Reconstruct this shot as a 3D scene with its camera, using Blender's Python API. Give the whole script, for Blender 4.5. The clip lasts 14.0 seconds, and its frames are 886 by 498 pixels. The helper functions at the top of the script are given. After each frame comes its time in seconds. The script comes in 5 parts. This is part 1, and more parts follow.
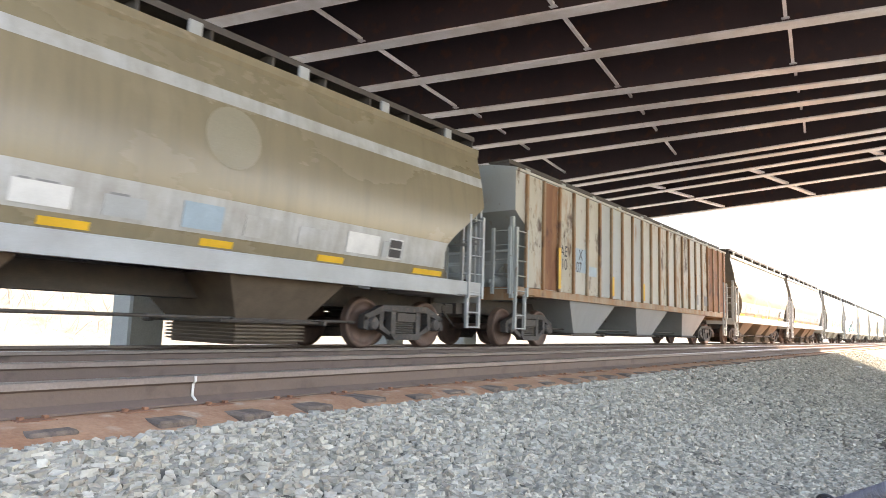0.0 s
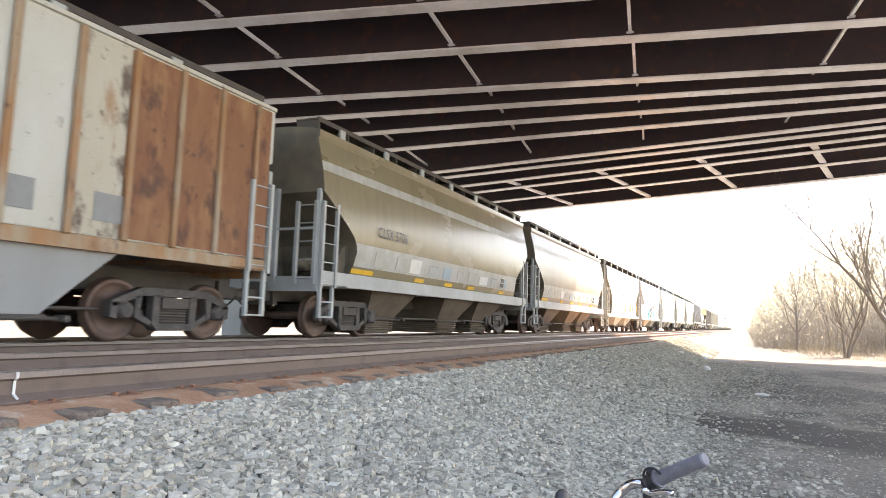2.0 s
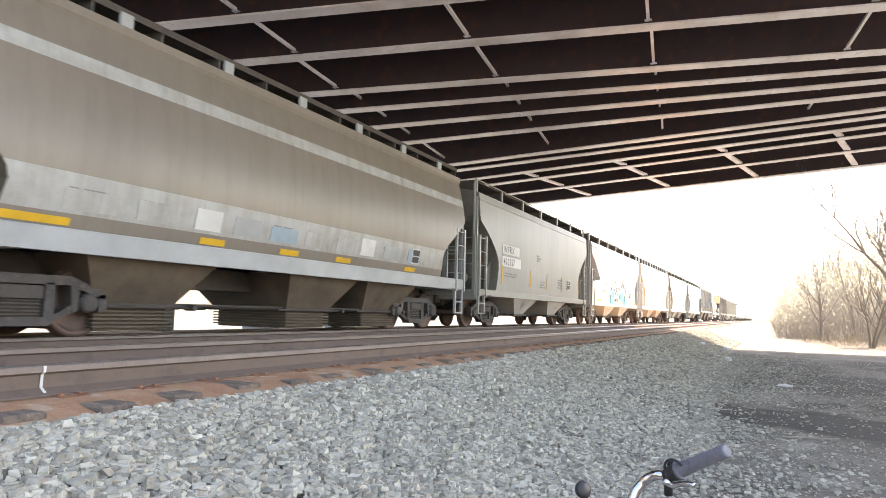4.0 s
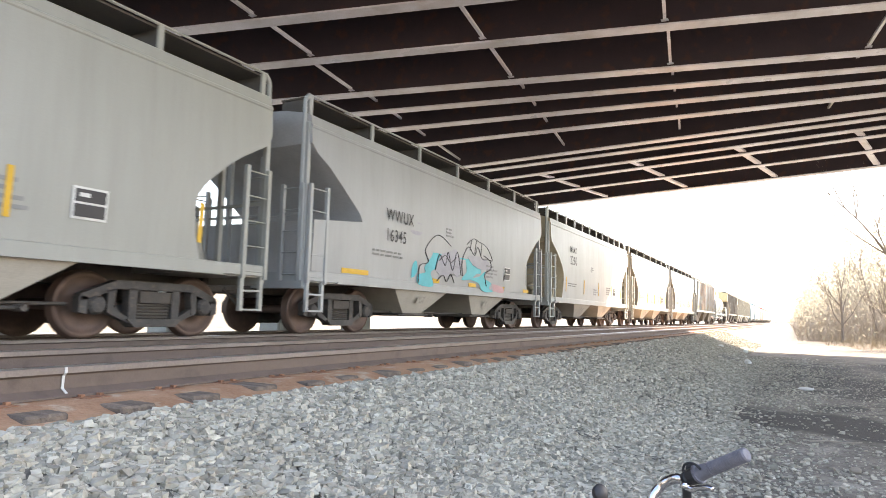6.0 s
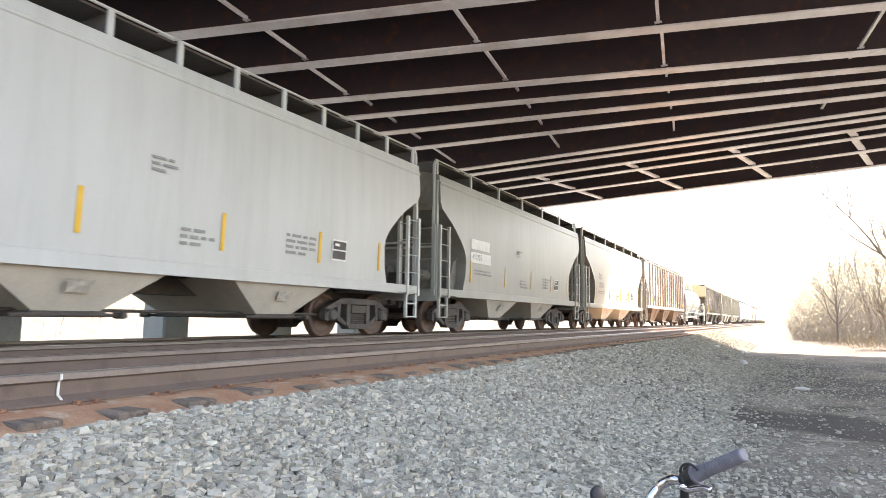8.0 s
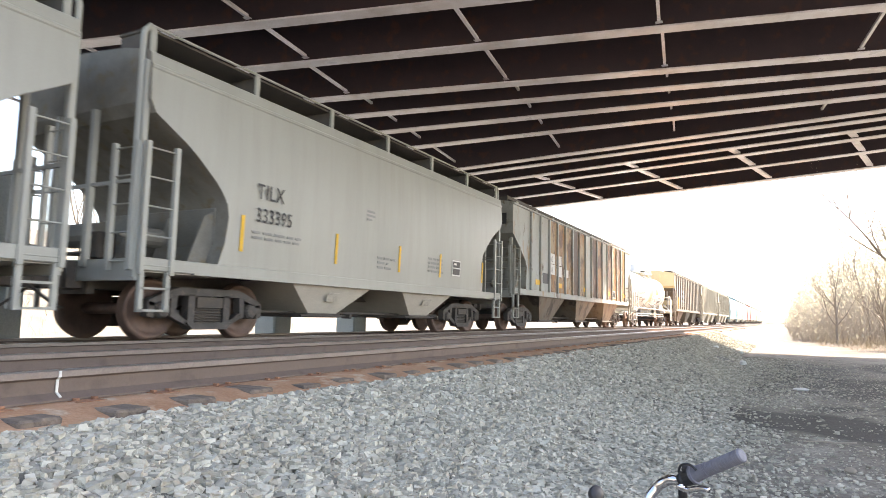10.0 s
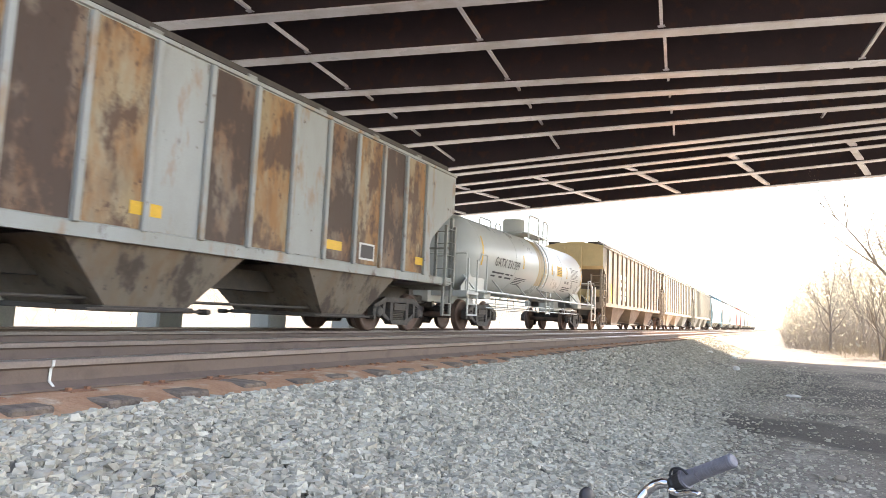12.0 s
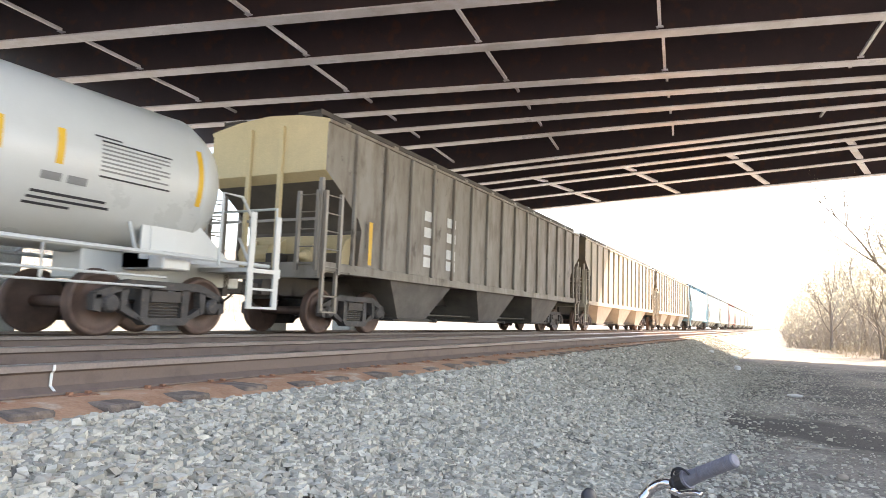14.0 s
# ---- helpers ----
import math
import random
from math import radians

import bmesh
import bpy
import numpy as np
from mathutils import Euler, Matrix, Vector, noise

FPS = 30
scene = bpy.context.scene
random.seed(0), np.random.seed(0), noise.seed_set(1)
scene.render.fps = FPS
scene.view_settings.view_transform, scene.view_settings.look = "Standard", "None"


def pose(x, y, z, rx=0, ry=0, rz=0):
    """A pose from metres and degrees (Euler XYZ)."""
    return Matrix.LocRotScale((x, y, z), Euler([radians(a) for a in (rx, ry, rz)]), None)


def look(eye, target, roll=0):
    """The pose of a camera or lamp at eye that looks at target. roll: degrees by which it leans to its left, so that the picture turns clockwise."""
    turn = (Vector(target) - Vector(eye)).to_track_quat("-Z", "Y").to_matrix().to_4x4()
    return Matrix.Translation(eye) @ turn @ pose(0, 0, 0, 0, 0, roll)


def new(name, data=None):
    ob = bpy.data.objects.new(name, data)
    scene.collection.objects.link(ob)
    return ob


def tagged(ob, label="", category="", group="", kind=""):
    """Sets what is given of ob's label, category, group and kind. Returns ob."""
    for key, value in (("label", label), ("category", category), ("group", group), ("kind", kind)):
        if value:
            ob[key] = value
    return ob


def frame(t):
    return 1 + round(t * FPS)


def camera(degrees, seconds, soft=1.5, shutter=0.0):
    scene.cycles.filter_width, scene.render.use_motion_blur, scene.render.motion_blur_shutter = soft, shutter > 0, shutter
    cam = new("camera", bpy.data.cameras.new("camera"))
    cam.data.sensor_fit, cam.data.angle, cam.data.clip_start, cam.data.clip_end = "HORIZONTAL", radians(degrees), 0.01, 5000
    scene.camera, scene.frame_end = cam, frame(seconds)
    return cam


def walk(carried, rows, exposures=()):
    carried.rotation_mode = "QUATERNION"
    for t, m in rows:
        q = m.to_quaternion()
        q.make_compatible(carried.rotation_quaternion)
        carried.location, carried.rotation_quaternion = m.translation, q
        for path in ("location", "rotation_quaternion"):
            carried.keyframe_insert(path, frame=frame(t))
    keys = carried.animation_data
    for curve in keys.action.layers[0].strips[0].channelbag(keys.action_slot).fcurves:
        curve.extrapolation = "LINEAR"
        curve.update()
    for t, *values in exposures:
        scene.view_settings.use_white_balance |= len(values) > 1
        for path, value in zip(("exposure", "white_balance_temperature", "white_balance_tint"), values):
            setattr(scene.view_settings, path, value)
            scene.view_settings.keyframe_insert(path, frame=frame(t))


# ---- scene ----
# Track runs along +y; x points away from the train; z = 0 is the top of the near track's rails.
EYE = (0.0, 0.0, 0.368)
cam = camera(68.85, 14.0, soft=0.85, shutter=0.13)
TURNS = [
    (0.0, 37.50, 6.79, -1.82), (0.5, 35.02, 6.89, -1.35), (1.0, 30.75, 6.88, -1.31), (1.5, 27.42, 6.68, -1.52),
    (2.0, 25.16, 6.30, -1.70), (2.5, 24.54, 6.10, -1.66), (3.0, 25.35, 5.91, -1.48), (5.5, 27.82, 5.44, -1.36),
    (6.0, 28.18, 5.73, -1.34), (6.5, 28.06, 5.78, -1.29), (7.0, 28.04, 5.92, -1.28), (7.5, 27.99, 5.91, -1.23),
    (8.0, 27.87, 6.00, -0.87), (10.5, 27.74, 5.85, -1.38), (11.0, 27.59, 5.72, -1.85), (11.5, 27.47, 5.75, -2.45),
    (12.0, 27.41, 5.80, -2.52), (12.5, 27.34, 5.79, -2.60), (13.0, 27.34, 5.81, -2.62), (13.5, 27.36, 5.84, -2.66),
    (14.0, 27.46, 5.95, -2.12)]
walk(cam, [(t, pose(*EYE, 90 + pitch, roll, yaw)) for t, yaw, pitch, roll in TURNS], exposures=[(0.0, 2.36, 7700, 16), (14.0, 2.36, 7700, 16)])

# ---- light ----
world = bpy.data.worlds.new("world")
scene.world = world
world.use_nodes = True
sky = world.node_tree.nodes.new("ShaderNodeTexSky")
sky.sky_type, sky.sun_disc = "NISHITA", False
sky.sun_elevation, sky.sun_rotation = radians(50), radians(35)
sky.air_density, sky.dust_density = 1.0, 1.6
bg = world.node_tree.nodes["Background"]
bg.inputs["Strength"].default_value = 0.15
world.node_tree.links.new(sky.outputs[0], bg.inputs[0])
sun = new("sun", bpy.data.lights.new("sun", "SUN"))
sun.data.energy, sun.data.angle, sun.data.color = 4.2, radians(0.6), (1.0, 0.95, 0.86)
sun.matrix_basis = look((30, 43, 62), (0, 0, 0))

# ---- plan ----
TRACK_NEAR, TRACK_FAR = -4.65, -9.18     # centre lines
RAIL_FAR = -0.077                        # top of the far track's rails
GROUND = -0.95
SPEED = 10.9
# ---- materials ----
def mat(name, c1, c2=None, scale=6.0, rough=0.7, bump=0.15, metal=0.0, c3=None, fine=60.0, stretch=(1, 1, 1), amount=0.5, spread=0.18, contrast=0.25, drip=0.0, island=0.0):
    """Two-scale procedural surface: c1 with broad patches of c2 (and c3), fine grain in tone and relief."""
    m = bpy.data.materials.new(name)
    m.use_nodes = True
    nt = m.node_tree
    N, L = nt.nodes, nt.links
    b = N["Principled BSDF"]
    c2 = c2 or tuple(v * 0.75 for v in c1)
    co = N.new("ShaderNodeTexCoord")
    mp = N.new("ShaderNodeMapping")
    mp.inputs["Scale"].default_value = stretch
    info = N.new("ShaderNodeObjectInfo")
    L.new(co.outputs["Object"], mp.inputs["Vector"])
    n1 = N.new("ShaderNodeTexNoise")
    n1.noise_dimensions = "4D"
    n1.inputs["Scale"].default_value, n1.inputs["Detail"].default_value, n1.inputs["Roughness"].default_value = scale, 8.0, 0.62
    L.new(mp.outputs[0], n1.inputs["Vector"])
    mul = N.new("ShaderNodeMath")
    mul.operation = "MULTIPLY"
    mul.inputs[1].default_value = 37.0
    L.new(info.outputs["Random"], mul.inputs[0])
    L.new(mul.outputs[0], n1.inputs["W"])
    r1 = N.new("ShaderNodeValToRGB")
    r1.color_ramp.elements[0].position, r1.color_ramp.elements[1].position = max(0, amount - spread), min(1, amount + spread)
    r1.color_ramp.elements[0].color, r1.color_ramp.elements[1].color = (*c1, 1), (*c2, 1)
    L.new(n1.outputs["Fac"], r1.inputs[0])
    col = r1.outputs[0]
    if c3:
        n3 = N.new("ShaderNodeTexNoise")
        n3.noise_dimensions = "4D"
        L.new(mul.outputs[0], n3.inputs["W"])
        n3.inputs["Scale"].default_value, n3.inputs["Detail"].default_value = scale * 2.7, 10.0
        L.new(mp.outputs[0], n3.inputs["Vector"])
        r3 = N.new("ShaderNodeValToRGB")
        r3.color_ramp.elements[0].position, r3.color_ramp.elements[1].position = 0.55, 0.66
        L.new(n3.outputs["Fac"], r3.inputs[0])
        mx = N.new("ShaderNodeMixRGB")
        mx.inputs[2].default_value = (*c3, 1)
        L.new(r3.outputs[0], mx.inputs[0])
        L.new(col, mx.inputs[1])
        col = mx.outputs[0]
    n2 = N.new("ShaderNodeTexNoise")
    n2.inputs["Scale"].default_value, n2.inputs["Detail"].default_value = fine, 4.0
    L.new(co.outputs["Object"], n2.inputs["Vector"])
    rr = N.new("ShaderNodeMapRange")
    rr.inputs["To Min"].default_value, rr.inputs["To Max"].default_value = 1 - contrast, 1 + contrast
    L.new(n2.outputs["Fac"], rr.inputs["Value"])
    mx2 = N.new("ShaderNodeMixRGB")
    mx2.blend_type = "MULTIPLY"
    mx2.inputs[0].default_value = 1.0
    L.new(col, mx2.inputs[1])
    L.new(rr.outputs[0], mx2.inputs[2])
    col = mx2.outputs[0]
    if drip:                                           # thin dirt runs down the sides
        md = N.new("ShaderNodeMapping")
        md.inputs["Scale"].default_value = (1, 1, 0.07)
        L.new(co.outputs["Object"], md.inputs["Vector"])
        nd = N.new("ShaderNodeTexNoise")
        nd.inputs["Scale"].default_value, nd.inputs["Detail"].default_value, nd.inputs["Roughness"].default_value = 4.0, 9.0, 0.7
        L.new(md.outputs[0], nd.inputs["Vector"])
        rd = N.new("ShaderNodeMapRange")
        rd.inputs["From Min"].default_value, rd.inputs["From Max"].default_value = 0.46, 0.72
        rd.inputs["To Min"].default_value, rd.inputs["To Max"].default_value = 0.0, drip
        L.new(nd.outputs["Fac"], rd.inputs["Value"])
        mxd = N.new("ShaderNodeMixRGB")
        mxd.inputs[2].default_value = (0.13, 0.105, 0.075, 1)
        L.new(rd.outputs[0], mxd.inputs[0])
        L.new(col, mxd.inputs[1])
        col = mxd.outputs[0]
    if island:                                         # each loose piece has a tone of its own
        geo = N.new("ShaderNodeNewGeometry")
        ri = N.new("ShaderNodeMapRange")
        ri.inputs["To Min"].default_value, ri.inputs["To Max"].default_value = 1 - island, 1 + island
        L.new(geo.outputs["Random Per Island"], ri.inputs["Value"])
        mxi = N.new("ShaderNodeMixRGB")
        mxi.blend_type = "MULTIPLY"
        mxi.inputs[0].default_value = 1.0
        L.new(col, mxi.inputs[1])
        L.new(ri.outputs[0], mxi.inputs[2])
        col = mxi.outputs[0]
    L.new(col, b.inputs["Base Color"])
    b.inputs["Metallic"].default_value = metal
    r2 = N.new("ShaderNodeMapRange")
    r2.inputs["To Min"].default_value, r2.inputs["To Max"].default_value = max(0.05, rough - 0.12), min(1, rough + 0.12)
    L.new(n1.outputs["Fac"], r2.inputs["Value"])
    L.new(r2.outputs[0], b.inputs["Roughness"])
    if bump:
        bp = N.new("ShaderNodeBump")
        bp.inputs["Strength"].default_value, bp.inputs["Distance"].default_value = bump, 0.02
        L.new(n2.outputs["Fac"], bp.inputs["Height"])
        L.new(bp.outputs[0], b.inputs["Normal"])
    return m


def rusty(name, c1, c2, rust, dark, amount, deep, rough=0.62):
    """Old paint c1/c2 with rust-brown runs, ragged dark brown patches and small chips."""
    m = mat(name, c1, c2, 1.3, rough, 0.08, stretch=(1, 1, 0.4), contrast=0.12)
    nt = m.node_tree
    N, L = nt.nodes, nt.links
    b = N["Principled BSDF"]
    col = b.inputs["Base Color"].links[0].from_socket
    co, info = N.new("ShaderNodeTexCoord"), N.new("ShaderNodeObjectInfo")
    mul = N.new("ShaderNodeMath")
    mul.operation = "MULTIPLY"
    mul.inputs[1].default_value = 53.0
    L.new(info.outputs["Random"], mul.inputs[0])
    for scale, zs, lo, hi, k, tone in ((2.6, 0.30, 0.62 - amount * 0.28, 0.74 - amount * 0.2, 0.9, rust), (1.7, 0.5, 0.68 - deep * 0.3, 0.73 - deep * 0.26, 0.92, dark),
                                       (9.0, 0.6, 0.66 - deep * 0.1, 0.70 - deep * 0.1, 0.85, dark), (2.2, 0.34, 0.70 - amount * 0.2, 0.90 - amount * 0.2, 0.7, dark)):
        mp = N.new("ShaderNodeMapping")
        mp.inputs["Scale"].default_value = (1, 1, zs)
        mp.inputs["Location"].default_value = (scale * 3.1, scale, 0)
        L.new(co.outputs["Object"], mp.inputs["Vector"])
        nz = N.new("ShaderNodeTexNoise")
        nz.noise_dimensions = "4D"
        nz.inputs["Scale"].default_value, nz.inputs["Detail"].default_value, nz.inputs["Roughness"].default_value = scale, 10.0, 0.66
        L.new(mp.outputs[0], nz.inputs["Vector"])
        L.new(mul.outputs[0], nz.inputs["W"])
        r = N.new("ShaderNodeMapRange")
        r.inputs["From Min"].default_value, r.inputs["From Max"].default_value, r.inputs["To Max"].default_value = lo, hi, k
        L.new(nz.outputs["Fac"], r.inputs["Value"])
        mx = N.new("ShaderNodeMixRGB")
        mx.inputs[2].default_value = (*tone, 1)
        L.new(r.outputs[0], mx.inputs[0])
        L.new(col, mx.inputs[1])
        col = mx.outputs[0]
    L.new(col, b.inputs["Base Color"])
    return m


def plain(name, c, rough=0.6, metal=0.0):
    return mat(name, c, tuple(v * 0.8 for v in c), 3.0, rough, 0.05, metal, contrast=0.12)


STONE = mat("ballast_stone", (0.48, 0.46, 0.385), (0.31, 0.29, 0.235), 9.0, 0.9, 0.3, c3=(0.40, 0.345, 0.27), fine=40, island=0.34)
TAN_ROCK = plain("tan_rock", (0.36, 0.31, 0.25), 0.9)
BALLAST = mat("ballast_bed", (0.19, 0.18, 0.15), (0.07, 0.066, 0.056), 14.0, 0.95, 1.0, fine=28, contrast=0.5)
DIRT = mat("packed_dirt", (0.225, 0.205, 0.172), (0.125, 0.110, 0.09), 0.8, 0.95, 1.0, c3=(0.28, 0.26, 0.22), fine=22, contrast=0.75)


def add_dark_patches(m, spots, colour):
    """Dark patches with ragged edges: (x, y, radius across, radius along, turn) on the ground."""
    nt = m.node_tree
    N, L = nt.nodes, nt.links
    b = N["Principled BSDF"]
    col = b.inputs["Base Color"].links[0].from_socket
    co = N.new("ShaderNodeTexCoord")
    nz = N.new("ShaderNodeTexNoise")
    nz.inputs["Scale"].default_value, nz.inputs["Detail"].default_value = 1.3, 8.0
    L.new(co.outputs["Object"], nz.inputs["Vector"])
    for x, y, rx, ry, turn in spots:
        mp = N.new("ShaderNodeMapping")
        mp.vector_type = "TEXTURE"
        mp.inputs["Location"].default_value = (x, y, GROUND)
        mp.inputs["Rotation"].default_value = (0, 0, radians(turn))
        mp.inputs["Scale"].default_value = (rx, ry, 5)
        L.new(co.outputs["Object"], mp.inputs["Vector"])
        g = N.new("ShaderNodeTexGradient")
        g.gradient_type = "SPHERICAL"
        L.new(mp.outputs[0], g.inputs[0])
        ad = N.new("ShaderNodeMath")
        ad.operation = "MULTIPLY_ADD"
        ad.inputs[1].default_value, ad.inputs[2].default_value = 5.0, -1.35
        L.new(nz.outputs["Fac"], ad.inputs[0])
        sm = N.new("ShaderNodeMath")
        sm.operation = "MULTIPLY"
        L.new(g.outputs["Fac"], sm.inputs[0])
        L.new(ad.outputs[0], sm.inputs[1])
        r = N.new("ShaderNodeMapRange")
        r.inputs["From Min"].default_value, r.inputs["From Max"].default_value, r.inputs["To Max"].default_value = 0.12, 0.5, 0.85
        L.new(sm.outputs[0], r.inputs["Value"])
        mx = N.new("ShaderNodeMixRGB")
        mx.inputs[2].default_value = (*colour, 1)
        L.new(r.outputs[0], mx.inputs[0])
        L.new(col, mx.inputs[1])
        col = mx.outputs[0]
    L.new(col, b.inputs["Base Color"])


# Damp stains on the path.
add_dark_patches(DIRT, [(0.0, 9.9, 2.5, 1.5, -28), (1.3, 9.5, 2.4, 1.5, -20), (1.9, 11.5, 2.0, 1.6, 0), (-1.0, 15.0, 0.8, 3.0, 5), (1.6, 15.5, 2.6, 3.2, 0), (0.3, 20.0, 1.6, 4.0, 0), (3.5, 22, 2.5, 3.0, 0)], (0.055, 0.050, 0.042))
# Brown painted over the sunlit ground by the brush to hold down its glare.
add_dark_patches(DIRT, [(7, 41, 8, 11, 0), (14, 42, 9, 12, 0), (4.5, 54, 5, 14, 0), (10, 60, 9, 20, 0)], (0.11, 0.083, 0.06))
RAIL_STEEL = mat("rusty_rail_web", (0.135, 0.100, 0.082), (0.165, 0.120, 0.095), 2.0, 0.75, 0.1, c3=(0.115, 0.085, 0.070), fine=60, contrast=0.12)
RAIL_SIDE = mat("worn_rail_head_side", (0.24, 0.205, 0.18), (0.19, 0.15, 0.125), 3.0, 0.55, 0.1, 0.2)
SAND = mat("fouled_rusty_sand", (0.46, 0.28, 0.17), (0.33, 0.165, 0.088), 2.5, 0.95, 0.5, c3=(0.46, 0.35, 0.25), fine=40)
RAIL_TOP = mat("polished_rail_head", (0.42, 0.40, 0.38), (0.32, 0.29, 0.26), 4.0, 0.35, 0.05, 0.8)
RUST = mat("orange_rust", (0.36, 0.175, 0.095), (0.21, 0.10, 0.06), 7.0, 0.9, 0.4, fine=60)
TIE = mat("weathered_tie", (0.25, 0.19, 0.145), (0.085, 0.07, 0.06), 5.0, 0.9, 0.6, stretch=(0.25, 3, 3), fine=50)
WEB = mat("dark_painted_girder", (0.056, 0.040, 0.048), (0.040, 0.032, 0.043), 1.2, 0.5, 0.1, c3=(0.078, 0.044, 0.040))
# Flanges and braces: light bounced off the ground is painted in as near-white.
FLANGE = mat("bounce_lit_flange", (0.78, 0.82, 0.92), (0.56, 0.56, 0.60), 0.8, 0.30, 0.03, c3=(0.70, 0.73, 0.80), contrast=0.14, spread=0.12)
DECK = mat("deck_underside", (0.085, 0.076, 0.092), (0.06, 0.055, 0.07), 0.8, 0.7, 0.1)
CONCRETE = mat("pier_concrete", (0.52, 0.53, 0.49), (0.42, 0.43, 0.40), 1.2, 0.85, 0.2, fine=30)
BLACK = mat("dark_iron", (0.055, 0.05, 0.047), (0.09, 0.075, 0.062), 6.0, 0.7, 0.2)
TRUCK = mat("dusty_cast_steel", (0.085, 0.078, 0.073), (0.052, 0.047, 0.044), 5.0, 0.7, 0.2, c3=(0.115, 0.095, 0.08))
WHEEL = mat("brown_wheel_steel", (0.17, 0.105, 0.08), (0.10, 0.07, 0.058), 5.0, 0.6, 0.15, 0.3)
YELLOW = plain("yellow_reflector", (0.78, 0.46, 0.03), 0.5)
WHITE = plain("white_paint", (0.72, 0.73, 0.70), 0.5)
INK = plain("dark_lettering", (0.045, 0.045, 0.05), 0.6)
# ---- mesh tools ----
def mesh_ob(name, bm, material, parent=None, label="", smooth=False):
    me = bpy.data.meshes.new(name)
    bmesh.ops.recalc_face_normals(bm, faces=bm.faces)
    bm.to_mesh(me)
    bm.free()
    for mt in material if isinstance(material, (list, tuple)) else [material]:
        me.materials.append(mt)
    if smooth:
        for p in me.polygons:
            p.use_smooth = True
    ob = new(name, me)
    ob.parent = parent
    return tagged(ob, label) if label else ob


part = mesh_ob


def box(bm, x0, x1, y0, y1, z0, z1, mi=0):
    vs = [bm.verts.new((x, y, z)) for z in (z0, z1) for y in (y0, y1) for x in (x0, x1)]
    for f in ((0, 1, 3, 2), (4, 6, 7, 5), (0, 4, 5, 1), (2, 3, 7, 6), (0, 2, 6, 4), (1, 5, 7, 3)):
        bm.faces.new([vs[i] for i in f]).material_index = mi
    return vs


def bbox(bm, x0, x1, y0, y1, z0, z1, b=0.01):
    """A box with chamfered edges."""
    t = bmesh.new()
    box(t, x0, x1, y0, y1, z0, z1)
    bmesh.ops.bevel(t, geom=t.edges[:], offset=b, segments=1, affect="EDGES")
    join(bm, t)


def join(bm, t):
    me = bpy.data.meshes.new("tmp")
    t.to_mesh(me)
    t.free()
    bm.from_mesh(me)
    bpy.data.meshes.remove(me)


def tube(bm, p, q, r, n=6, r2=None):
    """A capped prism from p to q, radius r (to r2)."""
    p, q = Vector(p), Vector(q)
    d = (q - p).normalized()
    a = d.orthogonal().normalized()
    b = d.cross(a)
    r2 = r if r2 is None else r2
    A, B = [], []
    for i in range(n):
        c, s = math.cos(2 * math.pi * i / n), math.sin(2 * math.pi * i / n)
        A.append(bm.verts.new(p + (a * c + b * s) * r))
        B.append(bm.verts.new(q + (a * c + b * s) * r2))
    for i in range(n):
        j = (i + 1) % n
        bm.faces.new((A[i], A[j], B[j], B[i]))
    bm.faces.new(A[::-1])
    bm.faces.new(B)


def pipe(bm, pts, r, n=6):
    """A continuous round tube through the points."""
    pts = [Vector(p) for p in pts]
    a, last = None, None
    for i, p in enumerate(pts):
        d = (pts[min(i + 1, len(pts) - 1)] - pts[max(i - 1, 0)]).normalized()
        a = d.orthogonal() if a is None else a - d * a.dot(d)
        a = a.normalized() if a.length > 1e-4 else d.orthogonal().normalized()
        b = d.cross(a)
        ring = [bm.verts.new(p + (a * math.cos(2 * math.pi * k / n) + b * math.sin(2 * math.pi * k / n)) * r) for k in range(n)]
        if last:
            for k in range(n):
                bm.faces.new((last[k], last[(k + 1) % n], ring[(k + 1) % n], ring[k]))
        else:
            bm.faces.new(ring[::-1])
        last = ring
    bm.faces.new(last)


def prism(bm, poly, axis, a, b):
    """Polygon of 2D points extruded along axis from a to b. axis 0: (y, z); 1: (x, z); 2: (x, y)."""
    def at(p, w):
        return ((w, p[0], p[1]), (p[0], w, p[1]), (p[0], p[1], w))[axis]
    A = [bm.verts.new(at(p, a)) for p in poly]
    B = [bm.verts.new(at(p, b)) for p in poly]
    n = len(poly)
    for i in range(n):
        bm.faces.new((A[i], A[(i + 1) % n], B[(i + 1) % n], B[i]))
    bm.faces.new(A[::-1])
    bm.faces.new(B)


def lathe(bm, prof, n, m=None):
    """Profile of (radius, x) turned about the x axis."""
    m = m or Matrix()
    rings = []
    for r, x in prof:
        rings.append([bm.verts.new(m @ Vector((x, r * math.cos(2 * math.pi * i / n), r * math.sin(2 * math.pi * i / n)))) for i in range(n)])
    for a, b in zip(rings, rings[1:]):
        for i in range(n):
            bm.faces.new((a[i], a[(i + 1) % n], b[(i + 1) % n], b[i]))
    bm.faces.new(rings[0][::-1])
    bm.faces.new(rings[-1])


def empty(name, x=0, y=0, z=0):
    e = new(name)
    e.empty_display_size = 0.3
    e.matrix_basis = pose(x, y, z)
    return e
# ---- ground ----
def ground_height(x, y):
    z = GROUND + 0.03 * noise.noise((x * 0.5, y * 0.3, 0)) + 0.012 * noise.noise((x * 2.5, y * 2.5, 3))
    z += 0.10 * min(1.0, max(0.0, (y - 8) / 20.0))
    if x > 6 and y > 30:
        z += 0.05 * min(30, x - 6)
    if x < -31:
        z += 0.32 * min(24.0, -31 - x)
    return z


